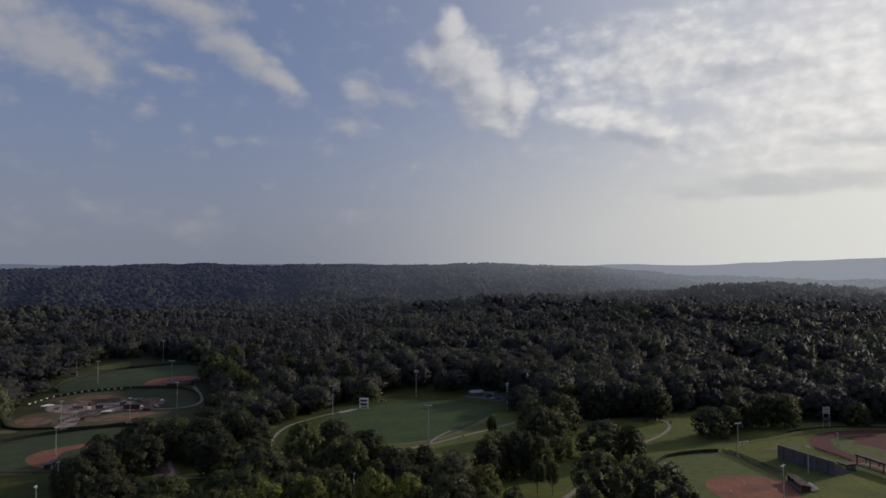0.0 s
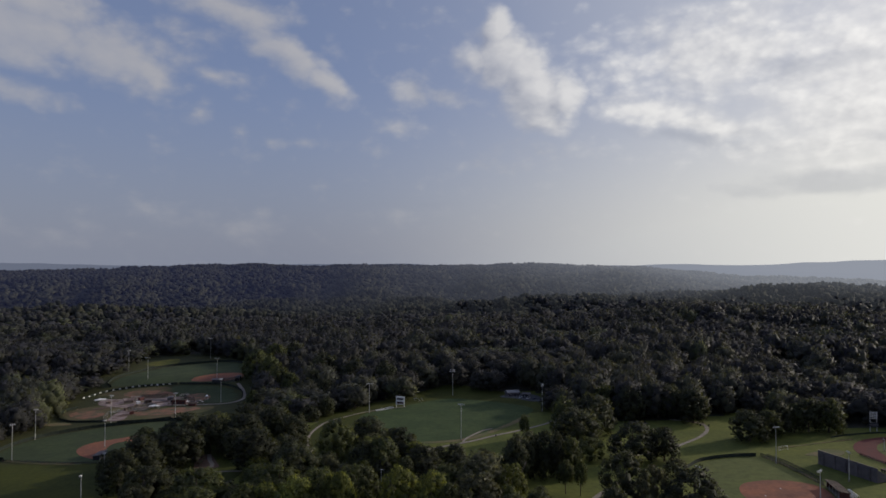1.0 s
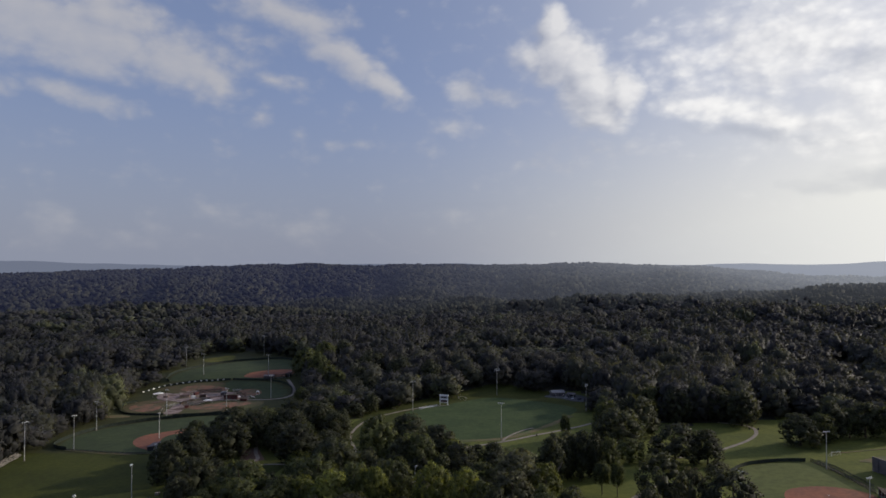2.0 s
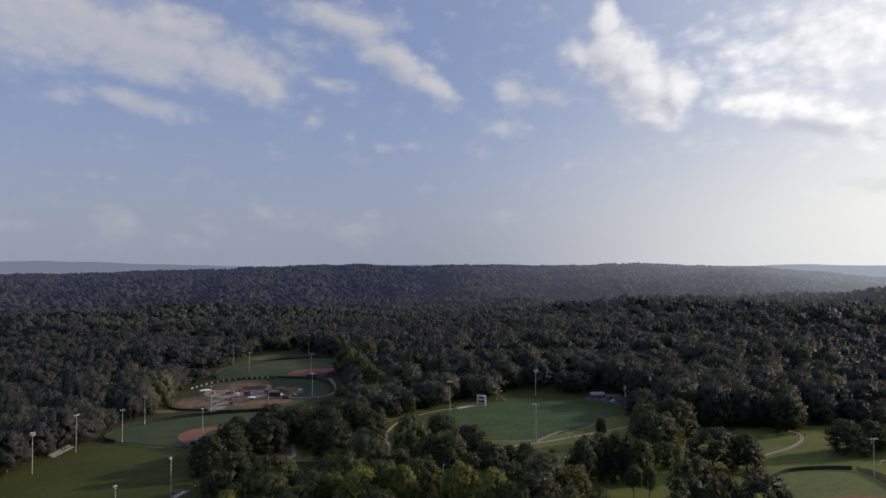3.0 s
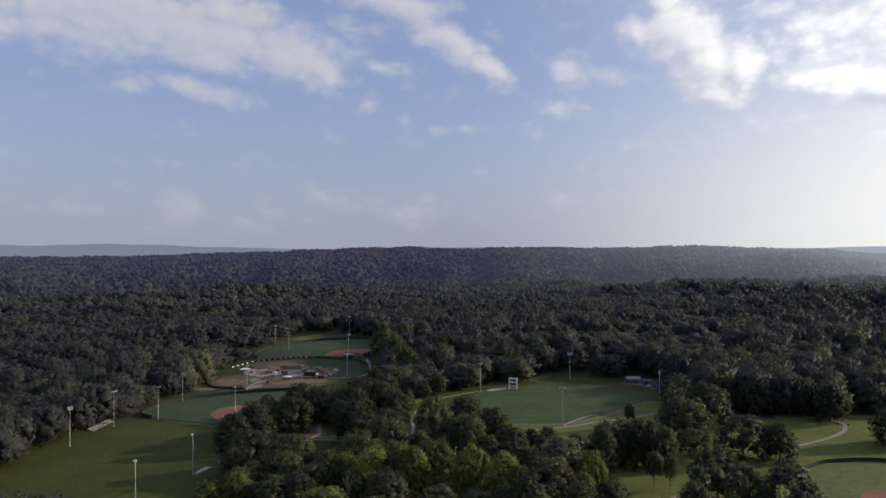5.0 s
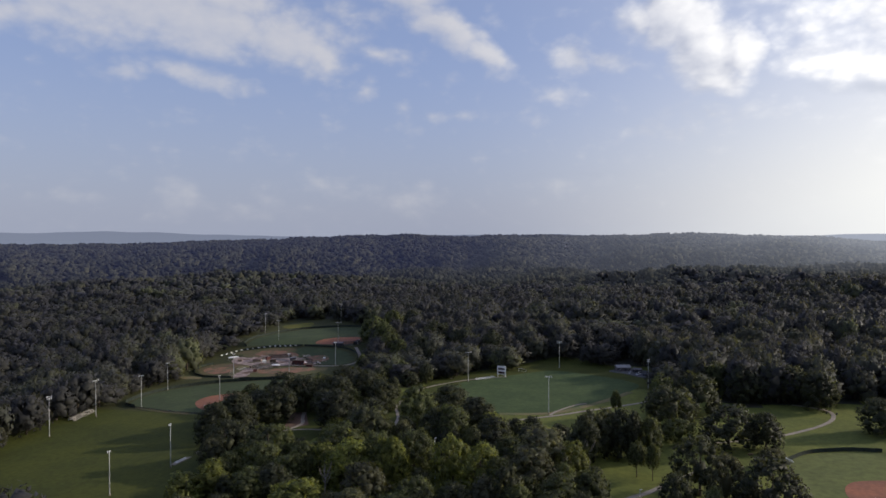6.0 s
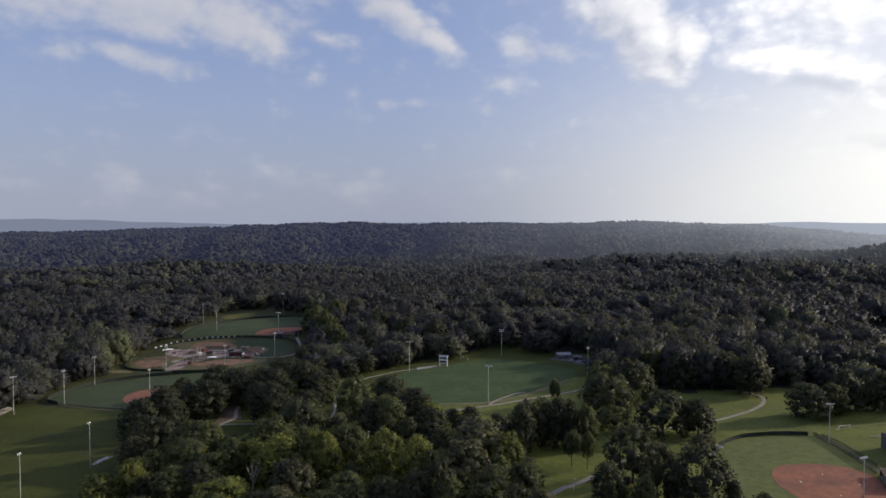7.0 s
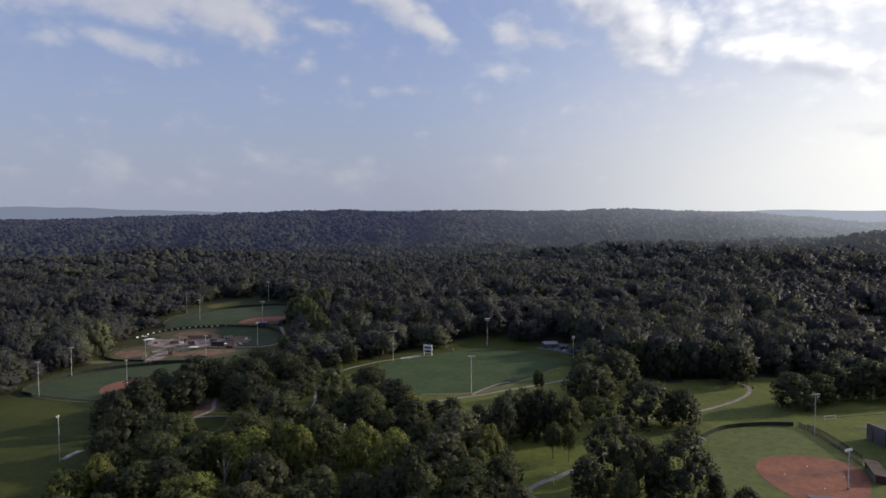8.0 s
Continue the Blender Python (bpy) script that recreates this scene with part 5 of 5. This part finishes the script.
white_canopy(-279, 560, 12, 8, 4, 2.6, "low white canopy beside the orange infield")
white_canopy(-345, 590, 50, 10, 5, 3.2, "white slanting canopy at the plaza's end")
white_canopy(-255, 572, 30, 2.5, 2.5, 3.4, "small white booth canopy beside the concession stand")
white_canopy(-248, 596, 0, 2.5, 2.5, 3.6, "small white booth canopy by the ball field")


def storage_box(x, y, turn, sx, sy, sz, mat, label):
    e = thing("storage_box", label, "storage box", spot(x, y, turn, 0.12), "storage boxes")
    part("body", boxed(0, 0, 0, sx, sy, sz, 0, 0.05), mat, e)
    part("lid", boxed(0, 0, sz, sx + 0.16, sy + 0.16, 0.14), mat, e)


for x, y, t, sx, sy, sz, mt, word in ((-300, 570, 20, 4, 2.4, 2.2, BRICK, "tan"), (-305, 582, 50, 3, 3, 2.4, WHITE, "white"), (-290, 575, 10, 5, 2, 1.6, BLUE_GREY, "blue-grey"), (-312, 600, 70, 5, 2.4, 2.4, MAROON, "maroon"),
                                      (-326, 598, 35, 4, 2.4, 2.2, CONCRETE, "pale grey"), (-276, 588, 80, 3.4, 2.2, 2.4, DARK, "dark"), (-335, 586, 15, 4, 2.2, 2.0, BRICK, "tan"), (-288, 540, 40, 3, 2, 2.2, MAROON, "maroon"), (-180, 322, 30, 2.2, 1.4, 1.2, CONCRETE, "pale grey")):
    storage_box(x, y, t, sx, sy, sz, mt, word + " storage box on the paving between ball fields")


# worn patches, stands and backstops that make the plaza busy
def blob(r, x, y, rx, ry, turn):
    pts = []
    for k in range(9):
        a = k * 2 * math.pi / 9
        q = r.uniform(0.7, 1.25)
        u, v = math.cos(a) * rx * q, math.sin(a) * ry * q
        pts.append((x + u * math.cos(turn) - v * math.sin(turn), y + u * math.sin(turn) + v * math.cos(turn)))
    return pts


r = random.Random(21)
for k, (x, y, rx, ry) in enumerate(((-338, 598, 7, 3), (-322, 604, 8, 3), (-308, 592, 6, 4), (-298, 600, 9, 3), (-286, 590, 6, 3), (-272, 585, 8, 2.5), (-300, 574, 5, 5), (-296, 560, 4, 6),
                                    (-292, 536, 4, 6), (-318, 584, 6, 3), (-312, 560, 7, 6), (-258, 590, 6, 2.5), (-330, 566, 6, 5), (-274, 604, 7, 3))):
    mat, word = ((BARE, "bare brown earth"), (TIRED_TURF, "tired olive turf"), (WORN, "worn tan ground"), (ASPHALT, "dark grey asphalt"))[k % 4]
    paving("pavement", drape("pavement", curve_through(blob(r, x, y, rx, ry, r.uniform(-0.4, 0.8)), True, 3), 0.19 + 0.012 * (k % 7), mat), "irregular patch of " + word + " on the plaza")
for x, y, turn, ln in ((-306, 548, 65, 9), (-286, 552, 240, 8), (-262, 572, 185, 10), (-322, 610, 10, 10), (-278, 616, 30, 8), (-248, 588, 120, 7)):
    bleacher(x, y, turn, ln, 4, "weathered plank bleacher beside a small ball field", TAN_PLANK)
fence([(-306, 536), (-302, 528), (-300, 519)], 4.5, 3.0, MESH, "tall chain-link backstop behind the sandy infield", rail=True)
fence([(-296, 548), (-288, 558), (-278, 567)], 4.5, 3.0, MESH, "tall chain-link backstop beside the plaza", rail=True)
fence([(-254, 585), (-264, 592), (-273, 603)], 4.5, 3.0, MESH, "tall chain-link backstop at the green ball field", rail=True)
fence([(-290, 608), (-302, 606), (-316, 604)], 4.5, 3.0, MESH, "tall chain-link backstop at the worn dirt field", rail=True)
fence([(-240, 660), (-246, 654), (-256, 652)], 5.0, 3.0, MESH, "tall chain-link backstop at the far red infield", rail=True)


def bare_tree(x, y, height, seed):
    r = random.Random(seed)
    e = thing("dead_tree", "leafless pale dead tree standing in the grove", "tree", spot(x, y))
    part("trunk", rod(bmesh.new(), (0, 0, -0.5), (0.4, 0.2, height * 0.55), 0.36, 0.22, 7), PALE_BARK, e)
    for k in range(7):
        a, z = k * 2.1 + r.uniform(-0.4, 0.4), height * r.uniform(0.3, 0.55)
        mid = (math.cos(a) * 1.8, math.sin(a) * 1.8, z + height * 0.2)
        bm = rod(bmesh.new(), (0.3, 0.15, z), mid, 0.2, 0.12, 6)
        for j in range(3):
            b = a + r.uniform(-0.8, 0.8)
            rod(bm, mid, (mid[0] + math.cos(b) * 1.6, mid[1] + math.sin(b) * 1.6, mid[2] + height * r.uniform(0.1, 0.25)), 0.1, 0.03, 5)
        part("limb", bm, PALE_BARK, e)


bare_tree(-82, 279, 17, 3)
bare_tree(25, 344, 16, 8)
bare_tree(-44, 276, 12, 5)


def lamp_post(x, y, h):
    e = thing("street_lamp", "slim pale park lamp post among the trees", "street lamp", spot(x, y), "park lamps")
    part("pole", rod(bmesh.new(), (0, 0, -0.3), (0, 0, h), 0.13, 0.09, 8), LAMP_GREY, e)
    part("lamp_head", boxed(0.4, 0, h - 0.1, 1.0, 0.35, 0.22, 0, 0.05), LAMP_GREY, e)


lamp_post(-40, 305, 22)
lamp_post(49, 307, 5)

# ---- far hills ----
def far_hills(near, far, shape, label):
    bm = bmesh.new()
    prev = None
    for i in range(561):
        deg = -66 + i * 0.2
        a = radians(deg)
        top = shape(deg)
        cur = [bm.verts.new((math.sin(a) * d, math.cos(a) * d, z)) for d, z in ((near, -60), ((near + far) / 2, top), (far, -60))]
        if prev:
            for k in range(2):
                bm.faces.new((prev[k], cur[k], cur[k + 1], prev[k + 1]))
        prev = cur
    # haze on these hills is emission in their material
    tagged(obj("backdrop", bm, HAZE_GLOW_HILLS), label, "hills", kind="structure")


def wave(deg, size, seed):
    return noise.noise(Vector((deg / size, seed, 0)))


far_hills(4500, 4800, lambda d: 128 + 14 * wave(d, 7, 0.5) + 6 * wave(d, 2.2, 2.5) + 42 * smooth(d, 20, 33) + 14 * smooth(-d, 30, 46), "pale blue hills with painted haze along the horizon")
far_hills(4100, 4400, lambda d: 40 + 56 * smooth(d, 4, 12) - 16 * smooth(d, 18, 26) + 60 * smooth(d, 29, 40) + 7 * wave(d, 4, 7.5) + 3 * wave(d, 0.9, 9.5) + 56 * smooth(-d, 34, 44), "blue wooded hills with painted haze behind the valley")
